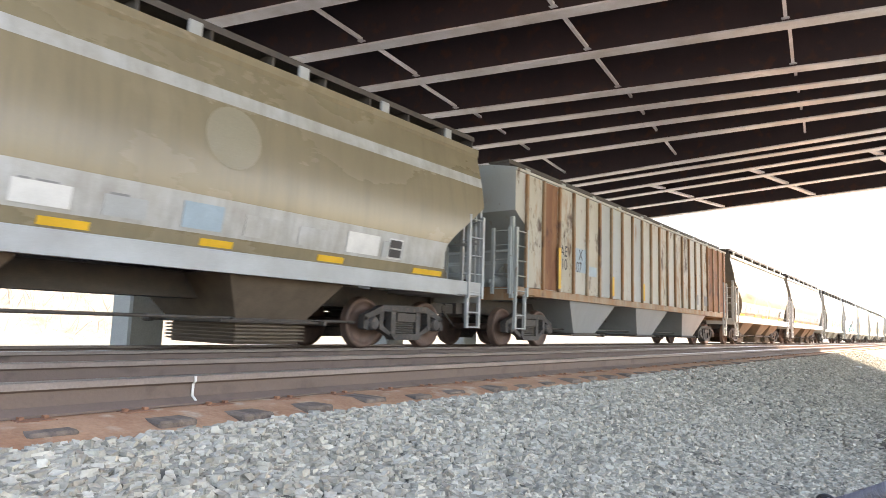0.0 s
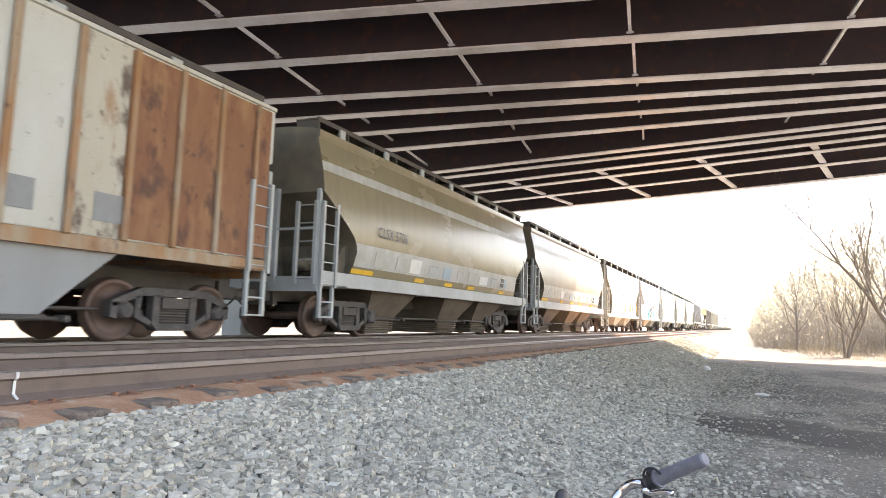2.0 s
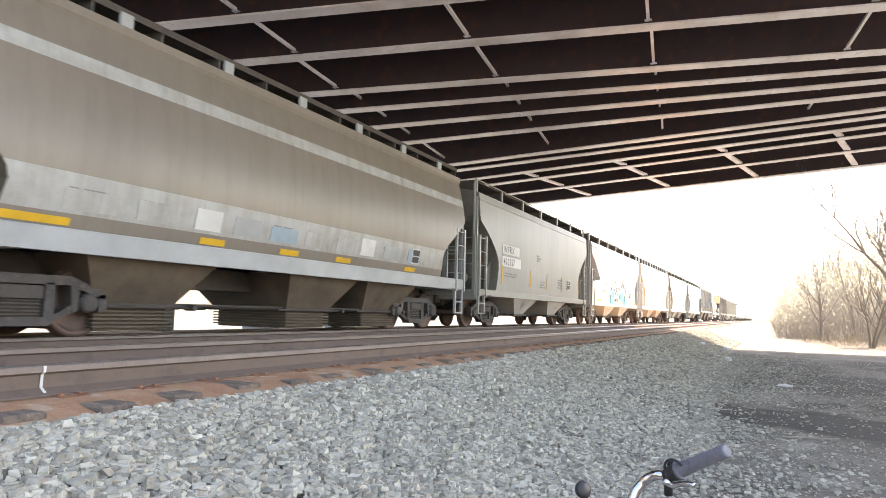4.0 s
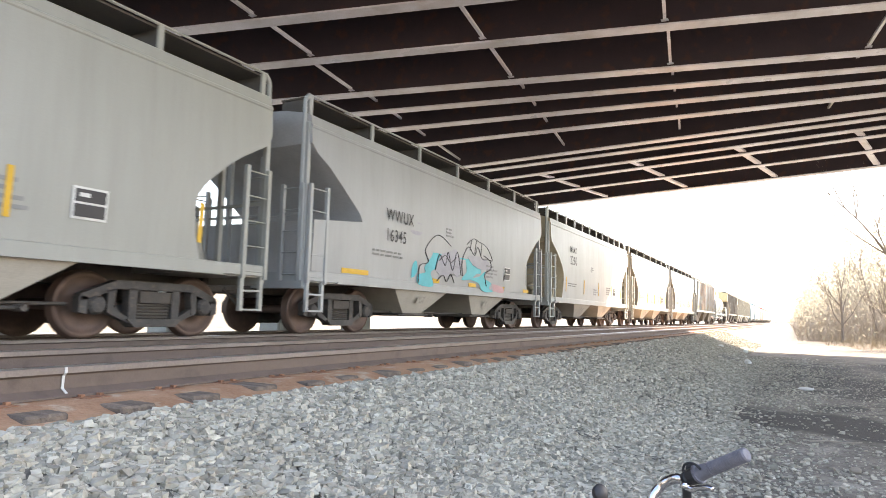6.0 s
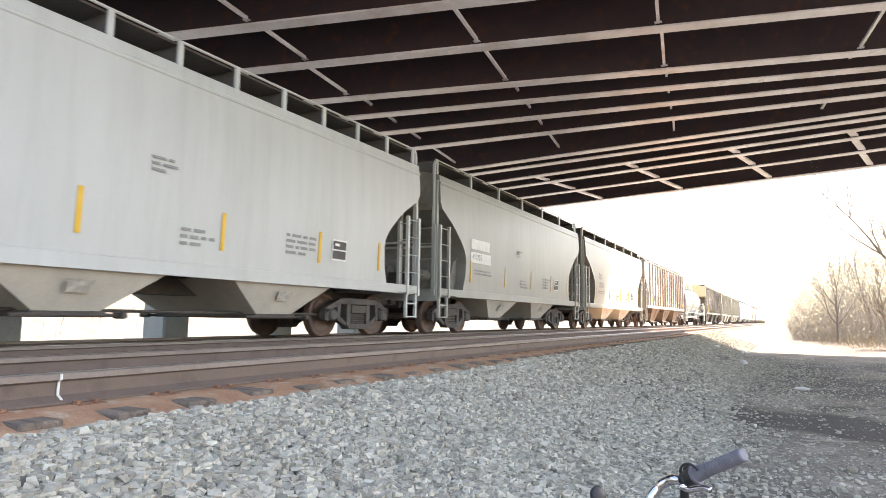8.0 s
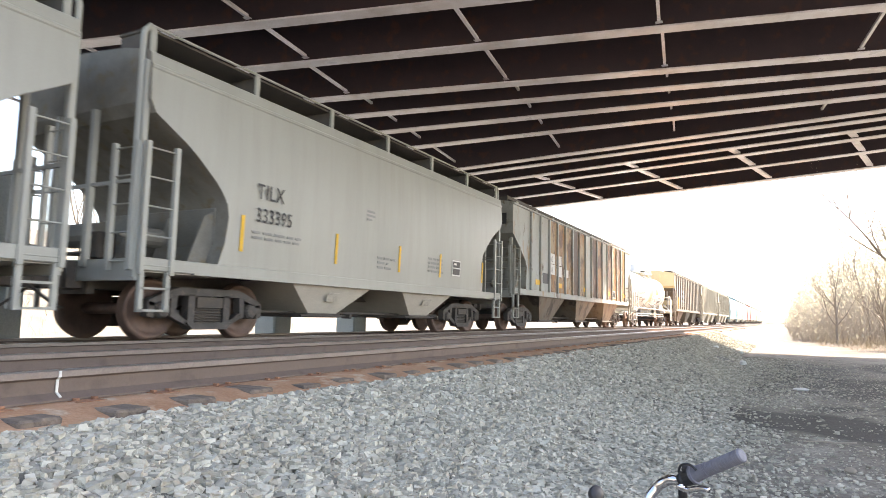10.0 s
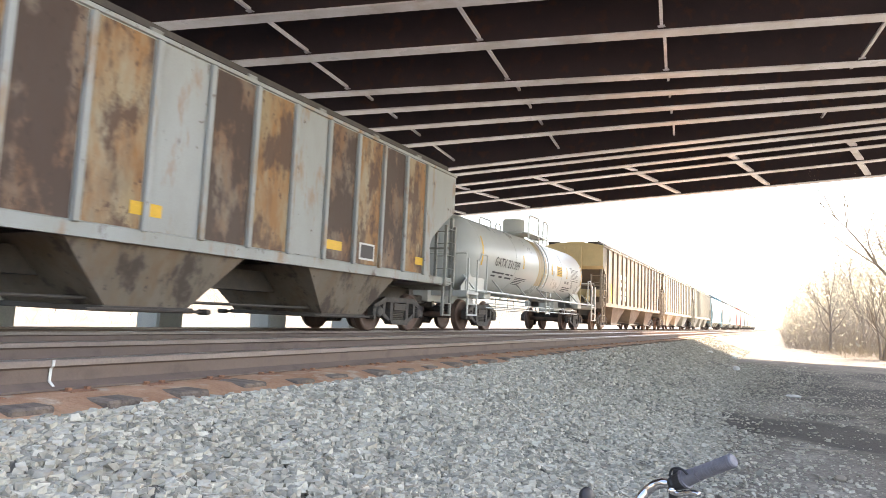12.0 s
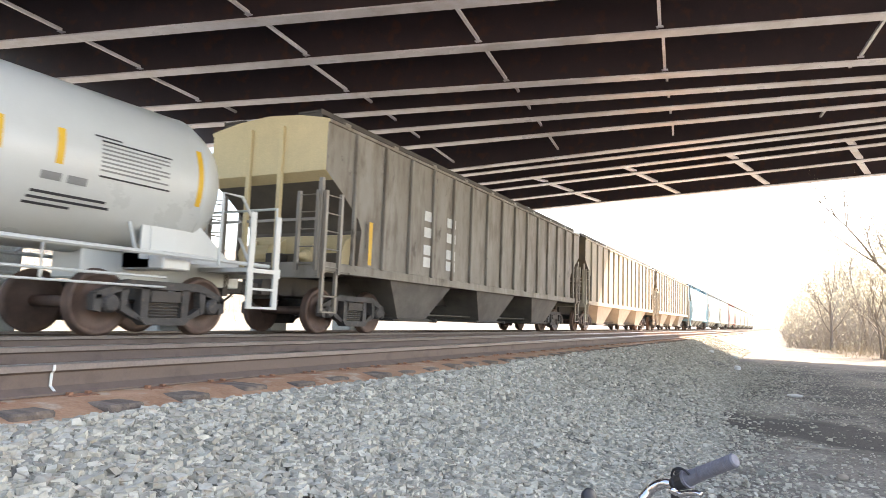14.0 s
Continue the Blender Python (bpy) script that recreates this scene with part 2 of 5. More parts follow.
def make_ground():
    xs = sorted(set([-1500, -600, -300, -150, -80, -50, -55, -45, -40, -36, -33, -31, -28, -24, -20, -17, -14, -11, -8, -5] + [round(-3.5 + 0.25 * i, 2) for i in range(40)]
                    + [7, 8, 10, 12, 15, 20, 28, 40, 70, 120, 300, 700, 1500]))
    ys = sorted(set([-1500, -500, -200, -100, -60, -30, -20, -14, -10, -7, -5, -3, -2, -1] + [round(0.3 * i, 2) for i in range(60)]
                    + list(range(18, 60, 2)) + [65, 75, 90, 110, 140, 180, 240, 320, 450, 700, 1200, 2500]))
    me = bpy.data.meshes.new("ground")
    v = [(x, y, ground_height(x, y)) for y in ys for x in xs]
    w = len(xs)
    me.from_pydata(v, [], [(j * w + i, j * w + i + 1, (j + 1) * w + i + 1, (j + 1) * w + i) for j in range(len(ys) - 1) for i in range(w - 1)])
    for p in me.polygons:
        p.use_smooth = True
    me.materials.append(DIRT)
    tagged(new("ground", me), "packed grey-brown dirt path beside the tracks", "ground", kind="structure")


BED = [(-16.5, -1.05), (-13.2, -0.62), (-11.2, -0.29), (-10.7, -0.25), (-7.7, -0.25), (-7.1, -0.27), (-6.6, -0.23), (-6.1, -0.187), (-3.55, -0.187), (-3.36, -0.225), (-3.1, -0.30), (-2.3, -0.60), (-1.65, -0.82), (-1.1, -0.93), (-0.5, -0.99), (-0.1, -1.03)]


def bed_height(x):
    for (a, za), (b, zb) in zip(BED, BED[1:]):
        if a <= x <= b:
            return za + (zb - za) * (x - a) / (b - a)
    return GROUND


def make_bed():
    ys = [-120, -60, -30, -15, -8, -4] + [0.25 * i for i in range(64)] + list(range(16, 60, 1)) + [64, 72, 85, 100, 130, 170, 230, 320, 450, 700]
    xs = []
    for (a, za), (b, zb) in zip(BED, BED[1:]):
        k = max(1, int((b - a) / 0.2)) if a > -3.4 else 1
        xs += [a + (b - a) * i / k for i in range(k)]
    xs.append(BED[-1][0])
    me = bpy.data.meshes.new("ballast_bed")
    v = []
    for y in ys:
        for x in xs:
            e = 0.25 * noise.noise((0, y * 0.25, 5)) if x > -2.0 else 0
            v.append((x + e, y, bed_height(x) + (0.03 * noise.noise((x * 2, y * 2, 0)) if x > -3.3 else 0)))
    w = len(xs)
    me.from_pydata(v, [], [(j * w + i, j * w + i + 1, (j + 1) * w + i + 1, (j + 1) * w + i) for j in range(len(ys) - 1) for i in range(w - 1)])
    for p in me.polygons:
        p.use_smooth = True
    me.materials.append(BALLAST)
    me.materials.append(SAND)
    for p in me.polygons:
        p.material_index = int(-8.2 < p.center.x < -3.12 and p.center.y < 60)
    tagged(new("ballast_bed", me), "sloping bed of crushed grey stone ballast", "ballast", kind="structure")


def scatter(name, label, material, n, place, size, seed, category="stones"):
    """Many small angular stones in one mesh."""
    rng = np.random.default_rng(seed)
    base = np.array([(x, y, z) for z in (-0.8, 0.8) for y in (-0.8, 0.8) for x in (-0.8, 0.8)])
    tri = np.array([(0, 2, 3), (0, 3, 1), (4, 5, 7), (4, 7, 6), (0, 1, 5), (0, 5, 4), (2, 6, 7), (2, 7, 3), (0, 4, 6), (0, 6, 2), (1, 3, 7), (1, 7, 5)])
    P = np.array([place(rng) for _ in range(n)])
    s = rng.uniform(*size, (n, 1, 1)) * rng.uniform(0.68, 1.18, (n, 1, 3))
    V = base[None] * rng.uniform(0.5, 1.2, (n, len(base), 3)) * s * np.array([1.12, 1.0, 0.72])
    a, b = rng.uniform(0, 6.28, n), rng.uniform(-0.55, 0.55, n)
    ca, sa, cb, sb = (f(q)[:, None] for f, q in ((np.cos, a), (np.sin, a), (np.cos, b), (np.sin, b)))
    x, y, z = V[..., 0], V[..., 1] * cb - V[..., 2] * sb, V[..., 1] * sb + V[..., 2] * cb
    V = np.stack([x * ca - y * sa, x * sa + y * ca, z], -1) + P[:, None]
    F = (tri[None] + (np.arange(n) * len(base))[:, None, None]).reshape(-1, 3)
    me = bpy.data.meshes.new(name)
    me.from_pydata(V.reshape(-1, 3).tolist(), [], F.tolist())
    me.materials.append(material)
    return tagged(new(name, me), label, category, kind="stuff")


make_ground()
make_bed()


# ---- tracks ----
def rail_mesh(y0, y1):
    bm = bmesh.new()
    half = [(0.0365, 0.0), (0.0365, -0.042), (0.010, -0.056), (0.009, -0.135), (0.0762, -0.170), (0.0762, -0.183)]
    poly = [(-0.030, 0.0)] + [(x, z - (0.006 if i == 0 else 0)) for i, (x, z) in enumerate(half)] + [(-x, z - (0.006 if i == 5 else 0)) for i, (x, z) in enumerate(half[::-1])]
    poly = [(0.030, 0.0)] + poly[1:7] + poly[7:] + [(-0.030, 0.0)]
    prism(bm, poly, 1, y0, y1)
    bm.faces.ensure_lookup_table()
    for f in bm.faces:
        if all(v.co.z > -0.0065 for v in f.verts):
            f.material_index = 1
        elif all(v.co.z > -0.043 for v in f.verts):
            f.material_index = 2
    return bm


def make_track(name, x, z, label, ties):
    t = tagged(empty(name, x, 0, z), label, "railway track", kind="structure")
    for s in (-0.754, 0.754):
        r = part("rail", rail_mesh(-120, 700), [RAIL_STEEL, RAIL_TOP, RAIL_SIDE], t, "rusty steel rail with worn bright head")
        r.location = (s, 0, 0)
    bm = bmesh.new()
    bbox(bm, -1.3, 1.3, -0.115, 0.115, -0.375, -0.190, 0.012)
    tie = part("tie", bm, TIE, t)
    bm = bmesh.new()
    for s in (-0.754, 0.754):
        box(bm, s - 0.18, s + 0.18, -0.09, 0.09, -0.190, -0.1835)
        for dx in (-0.1, 0.1):
            for dy in (-0.06, 0.06):
                box(bm, s + dx - 0.018, s + dx + 0.018, dy - 0.012, dy + 0.012, -0.184, -0.168)
    plate = part("tie_plate", bm, RUST, t, "rusty tie plates with spikes")
    rnd = random.Random(len(name))
    for i in range(ties):
        y = -4 + 0.545 * i
        a = tie if i == 0 else new("tie", tie.data)
        b = plate if i == 0 else new("tie_plate", plate.data)
        a.parent = b.parent = t
        a.matrix_basis = pose(rnd.uniform(-0.07, 0.07), y + rnd.uniform(-0.03, 0.03), rnd.uniform(-0.012, 0.004), 0, 0, rnd.uniform(-1.5, 1.5))
        b.matrix_basis = pose(0, y, 0)
    return t


near_track = make_track("near_track", TRACK_NEAR, 0.0, "empty near railway track with rusty rails on ballast", 140)
far_track = make_track("far_track", TRACK_FAR, RAIL_FAR, "far railway track carrying the freight train", 140)

# ---- overpass ----
BRIDGE_Z, BRIDGE_TILT = 6.8 + EYE[2], 0.05     # girder soffit above x = 0, and its rise towards +x
# each girder: y at x = -3 and its skew in degrees
GIRDERS = [(8.1, 18.5), (10.25, 18.3), (12.47, 18.1), (14.78, 18.0), (17.52, 18.6), (18.95, 17.0), (20.40, 14.2), (22.01, 10.8),
           (24.60, 3.0), (25.57, 2.6), (27.07, 0.0), (28.46, -1.0), (31.00, -1.4), (34.24, -1.1)]


def soffit(x):
    return BRIDGE_Z + BRIDGE_TILT * x


def girder_y(g, x):
    return g[0] + (x + 3.0) * math.tan(radians(g[1]))


def bar(bm, p, q, wy, z0, z1):
    """A bar along x from p to q (x, y), wy wide in y, between heights z0 and z1 over the soffit."""
    v = []
    for x, y in (p, q):
        for dy, dz in ((-wy, z0), (wy, z0), (wy, z1), (-wy, z1)):
            v.append(bm.verts.new((x, y + dy, soffit(x) + dz)))
    for i in range(4):
        j = (i + 1) % 4
        bm.faces.new((v[i], v[j], v[4 + j], v[4 + i]))
    bm.faces.new(v[3::-1])
    bm.faces.new(v[4:])


def make_bridge():
    br = tagged(empty("overpass", 0, 20, 0), "steel girder road overpass with dark webs and pale flanges", "bridge", kind="structure")
    inv = Matrix.Translation((0, -20, 0))
    X0, X1 = -20.0, 9.5
    for g in GIRDERS:
        p, q = (X0, girder_y(g, X0)), (X1, girder_y(g, X1))
        bm = bmesh.new()
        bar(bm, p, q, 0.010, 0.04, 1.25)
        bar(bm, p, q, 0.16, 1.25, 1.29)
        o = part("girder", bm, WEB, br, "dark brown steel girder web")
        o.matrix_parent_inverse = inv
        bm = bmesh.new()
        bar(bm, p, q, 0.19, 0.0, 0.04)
        f = part("bottom_flange", bm, FLANGE, o, "bottom flange with ground bounce light in its colour")
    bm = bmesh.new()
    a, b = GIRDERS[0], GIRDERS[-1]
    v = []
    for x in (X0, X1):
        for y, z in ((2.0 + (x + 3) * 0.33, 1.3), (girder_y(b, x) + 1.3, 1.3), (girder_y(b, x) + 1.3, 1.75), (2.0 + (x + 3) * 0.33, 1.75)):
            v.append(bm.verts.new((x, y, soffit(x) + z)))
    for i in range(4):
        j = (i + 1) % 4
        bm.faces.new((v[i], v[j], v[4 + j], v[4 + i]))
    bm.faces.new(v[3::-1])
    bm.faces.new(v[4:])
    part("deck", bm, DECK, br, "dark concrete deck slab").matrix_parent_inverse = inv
    return br


make_bridge()
# ---- train: shared kit ----
CARS, WHEELSETS, CACHE = [], [], {}
R_WHEEL = 0.457


def shared(name, key, build, material, parent, m=None, label="", smooth=False):
    """A part whose mesh is built once for all cars that use the same key."""
    if key not in CACHE:
        bm = bmesh.new()
        build(bm)
        ob = part(name, bm, material, parent, label, smooth)
        CACHE[key] = ob.data
    else:
        ob = new(name, CACHE[key])
        ob.parent = parent
        if label:
            tagged(ob, label)
    ob.matrix_basis = m or Matrix()
    return ob


def build_side_frame(bm):
    """Cast three-piece truck side frame, seen along x, 0.15 thick."""
    def beam(pts, x0=0.93, x1=1.08):
        prism(bm, pts, 0, x0, x1)
    beam([(-1.12, 0.60), (-0.62, 0.80), (0.62, 0.80), (1.12, 0.60), (1.12, 0.50), (0.60, 0.68), (-0.60, 0.68), (-1.12, 0.50)])
    for s in (-1, 1):
        beam([(s * 1.14, 0.57), (s * 1.14, 0.36), (s * 1.03, 0.33), (s * 1.02, 0.57)])
        beam([(s * 0.74, 0.66), (s * 0.74, 0.36), (s * 0.66, 0.32), (s * 0.62, 0.68)])
        beam([(s * 0.70, 0.46), (s * 0.36, 0.26), (s * 0.30, 0.17), (s * 0.70, 0.34)], 0.94, 1.07)
        beam([(s * 0.42, 0.70), (s * 0.42, 0.26), (s * 0.29, 0.24), (s * 0.29, 0.70)])
    beam([(-0.46, 0.27), (-0.34, 0.16), (0.34, 0.16), (0.46, 0.27)], 0.90, 1.11)


def build_springs(bm):
    coil = [(1.055 if i % 2 else 1.035, 0.27 + 0.022 * i) for i in range(11)]
    prism(bm, [(0.94, 0.27)] + coil + [(1.09, 0.50), (1.09, 0.66), (0.92, 0.66)], 1, -0.26, 0.26)


def build_bearing(bm):
    lathe(bm, [(0.12, 0.90), (0.13, 0.93), (0.13, 1.08), (0.10, 1.12), (0.045, 1.13)], 14)


def build_wheelset(bm):
    for s in (-1, 1):
        m = Matrix.Diagonal((s, 1, 1, 1))
        lathe(bm, [(0.10, 0.86), (0.125, 0.85), (0.14, 0.80), (0.30, 0.795), (0.375, 0.815), (0.39, 0.835), (R_WHEEL - 0.01, 0.835),
                   (R_WHEEL, 0.80), (R_WHEEL, 0.735), (R_WHEEL + 0.025, 0.715), (R_WHEEL + 0.015, 0.695), (0.38, 0.70), (0.30, 0.74), (0.12, 0.70)], 32, m)
        for i in range(4):
            a = i * math.pi / 2
            tube(bm, (s * 0.86, 0.07 * math.cos(a), 0.07 * math.sin(a)), (s * 0.885, 0.07 * math.cos(a), 0.07 * math.sin(a)), 0.018, 6)
    tube(bm, (-0.86, 0, 0), (0.86, 0, 0), 0.085, 12)


def build_bolster(bm):
    bbox(bm, -0.92, 0.92, -0.19, 0.19, 0.50, 0.72, 0.03)
    tube(bm, (0, 0, 0.7), (0, 0, 0.95), 0.2, 14)
    for y in (-0.42, 0.42):
        box(bm, -0.85, 0.85, y - 0.05, y + 0.05, 0.36, 0.46)


def add_truck(car, y, tone=None):
    t = shared("truck", "bolster", build_bolster, TRUCK, car, pose(0, y, 0), "cast steel truck with two wheelsets")
    for s in (0, 180):
        shared("side_frame", "frame", build_side_frame, TRUCK, t, pose(0, 0, 0, 0, 0, s))
        shared("spring_nest", "springs", build_springs, BLACK, t, pose(0, 0, 0, 0, 0, s))
        for d in (-0.89, 0.89):
            shared("bearing_cap", "bearing", build_bearing, tone or TRUCK, t, pose(0, d, 0.455, 0, 0, s))
    for d in (-0.89, 0.89):
        w = shared("wheelset", "wheelset", build_wheelset, WHEEL, t, pose(0, d, R_WHEEL), "", True)
        WHEELSETS.append((w, d))


def build_coupler(bm):
    bbox(bm, -0.16, 0.16, -0.62, 0.05, 0.72, 0.96, 0.02)
    bbox(bm, -0.13, 0.17, 0.0, 0.34, 0.74, 0.94, 0.05)
    box(bm, -0.35, 0.35, -0.62, -0.5, 0.66, 1.05)


def build_hose(bm):
    pipe(bm, [(0.28, -0.1, 0.78), (0.30, 0.10, 0.62), (0.28, 0.30, 0.48), (0.2, 0.46, 0.46)], 0.022, 6)


def add_ladder(car, name, p, q, z0, z1, rungs, material, m):
    """Two stiles tied by the top rung; the other rungs are parts of the ladder."""
    z = [z0 + 0.12 + (z1 - z0 - 0.2) * i / (rungs - 1) for i in range(rungs)]
    def stiles(t):
        for x, y in (p, q):
            box(t, x - 0.035, x + 0.035, y - 0.035, y + 0.035, z0, z1)
        tube(t, (*p, z[-1]), (*q, z[-1]), 0.013, 6)
    o = part_of(car, name, stiles, material, m)
    for h in z[:-1]:
        r = shared("rung", ("rung", p, q, material.name), lambda t: tube(t, (*p, 0), (*q, 0), 0.013, 6), material, o, pose(0, 0, h))


def lettering(car, text, x, y, z, size, lean=0.0, material=None, name="lettering", gap=1.0):
    """Painted characters on the side that faces +x; y is where the text starts (reading towards +y)."""
    cu = bpy.data.curves.new("letters", "FONT")
    cu.body, cu.size, cu.space_character = text, size, gap
    cu.offset = 0.006 * size
    tmp = bpy.data.objects.new("letters", cu)
    me = bpy.data.meshes.new_from_object(tmp)
    bpy.data.objects.remove(tmp)
    me.transform(Matrix.Diagonal((0.82, 1, 1, 1)))
    me.materials.clear()
    me.materials.append(material or INK)
    ob = new(name, me)
    ob.parent = car
    ob.matrix_basis = pose(x, y, z) @ pose(0, 0, 0, 0, lean, 0) @ pose(0, 0, 0, 90, 0, 90)
    return ob


def plate(car, name, x, y0, y1, z0, z1, material, label="", lean=0.0, t=0.006):
    """A thin plate or painted mark on the +x side."""
    bm = bmesh.new()
    box(bm, 0, t, 0, y1 - y0, 0, z1 - z0)
    o = part(name, bm, material, car, label)
    o.matrix_basis = pose(x, y0, z0) @ pose(0, 0, 0, 0, lean, 0)
    return o


def bars(car, x, y, z, w, lines, dz=0.09, lean=0.0, seed=0, material=None):
    """Small unreadable stencil lines."""
    rnd = random.Random(seed)
    bm = bmesh.new()
    for i in range(lines):
        yy = 0.0
        while yy < w:
            d = rnd.uniform(0.08, 0.30)
            if yy + d > w:
                break
            box(bm, 0, 0.005, yy, yy + d, -i * dz, -i * dz + dz * 0.5)
            yy += d + 0.06
    if len(bm.verts) == 0:
        box(bm, 0, 0.005, 0, w, 0, dz * 0.5)
    o = part("stencil", bm, material or INK, car)
    o.matrix_basis = pose(x, y, z) @ pose(0, 0, 0, 0, lean, 0)
    return o


# body cross-sections: (half-width, height) from the sill up to the crown of the roof
ROUND = [(1.44, 1.36), (1.50, 1.55), (1.55, 1.82), (1.585, 2.15), (1.595, 2.45), (1.58, 2.80), (1.55, 3.10), (1.51, 3.38), (1.46, 3.62), (1.40, 3.86), (1.355, 4.06), (1.385, 4.12), (1.385, 4.24), (1.15, 4.30), (0.6, 4.37), (0.0, 4.40)]
SMOOTH = [(1.55, 1.02), (1.56, 1.30), (1.58, 1.8), (1.59, 2.4), (1.585, 3.0), (1.57, 3.5), (1.55, 3.78), (1.565, 3.80), (1.565, 3.84), (1.54, 3.86), (1.52, 4.02), (1.40, 4.08), (0.9, 4.18), (0.0, 4.26)]
FLAT = [(1.52, 1.40), (1.52, 2.0), (1.52, 2.7), (1.52, 3.3), (1.52, 3.9), (1.52, 4.08), (1.56, 4.09), (1.56, 4.15), (1.35, 4.20), (0.8, 4.30), (0.0, 4.36)]


def width_at(prof, z):
    for (a, za), (b, zb) in zip(prof, prof[1:]):
        if za <= z <= zb:
            k = (z - za) / max(1e-6, zb - za)
            return a + (b - a) * k, math.degrees(math.atan2(b - a, zb - za))
    return prof[0][0], 0.0


def end_at(z, lb, cut):
    """How far the side sheet reaches at height z; cut: (height, inset) from the top of the cut-out down."""
    for (za, a), (zb, b) in zip(cut, cut[1:]):
        if zb <= z <= za:
            return lb - a - (b - a) * (za - z) / (za - zb)
    return lb if z > cut[0][0] else lb - cut[-1][1]


def build_body(bm, prof, lb, cut, front, bands, low=1):
    """Closed hopper body; bands: material index by height, the ends take index 1."""
    rows = []
    dense = []
    for (a, za), (b, zb) in zip(prof, prof[1:]):
        k = max(1, int((zb - za) / 0.14))
        dense += [(a + (b - a) * i / k, za + (zb - za) * i / k) for i in range(k)]
    dense.append(prof[-1])
    for z in [q for q in bands if dense[0][1] < q[0] < dense[-1][1]]:
        if all(abs(z[0] - d[1]) > 0.01 for d in dense):
            dense.append((width_at(prof, z[0])[0], z[0]))
    for z in {p[0] for p in cut} | {p[0] for p in front}:
        if dense[0][1] < z < dense[-1][1] and all(abs(z - d[1]) > 0.01 for d in dense):
            dense.append((width_at(prof, z)[0], z))
    dense.sort(key=lambda d: (d[1], -d[0]))
    for x, z in dense:
        e, g = end_at(z, lb, cut), end_at(z, lb, front)
        rows.append([[bm.verts.new((s * x, y, z)) for y in (-g, -g * 0.5, 0, e * 0.5, e)] for s in (1, -1)])
    for i, (a, b) in enumerate(zip(rows, rows[1:])):
        zm = (dense[i][1] + dense[i + 1][1]) / 2
        mi = 0
        for z, k in bands:
            if zm > z:
                mi = k
        for s in (0, 1):
            for j in range(4):
                f = [a[s][j], a[s][j + 1], b[s][j + 1], b[s][j]]
                if i == len(rows) - 2 and s == 1:
                    continue
                if i == len(rows) - 2:
                    bm.faces.new([a[0][j], a[0][j + 1], b[0][j + 1], b[0][j]]).material_index = mi
                    bm.faces.new([a[1][j], a[1][j + 1], b[1][j + 1], b[1][j]]).material_index = mi
                else:
                    bm.faces.new(f).material_index = mi
        for j in (0, 4):
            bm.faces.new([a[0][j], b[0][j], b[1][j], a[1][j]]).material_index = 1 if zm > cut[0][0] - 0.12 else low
    bmesh.ops.remove_doubles(bm, verts=bm.verts[:], dist=0.0005)
    bmesh.ops.dissolve_degenerate(bm, edges=bm.edges[:], dist=0.0001)


def build_bay(bm, w, zt, zb, xt=1.42, xb=0.62, gate=0.28):
    """A discharge hopper: wide at the top, narrow at the gate."""
    v = [bm.verts.new(p) for p in ((-xt, -w, zt), (xt, -w, zt), (xt, w, zt), (-xt, w, zt), (-xb, -gate, zb), (xb, -gate, zb), (xb, gate, zb), (-xb, gate, zb))]
    for f in ((0, 3, 2, 1), (4, 5, 6, 7), (0, 1, 5, 4), (1, 2, 6, 5), (2, 3, 7, 6), (3, 0, 4, 7)):
        bm.faces.new([v[i] for i in f])


def build_gate(bm, zb, gate, xb):
    """Outlet frame under a bay."""
    bbox(bm, -xb - 0.06, xb + 0.06, -gate - 0.08, gate + 0.08, zb - 0.07, zb + 0.01, 0.012)


def build_shaft(bm, gate):
    """Operating shaft of a gate with its capstan end."""
    tube(bm, (0, -gate - 0.30, 0), (0, gate + 0.30, 0), 0.024, 8)
    tube(bm, (-0.1, gate + 0.27, 0), (0.12, gate + 0.27, 0), 0.045, 8)


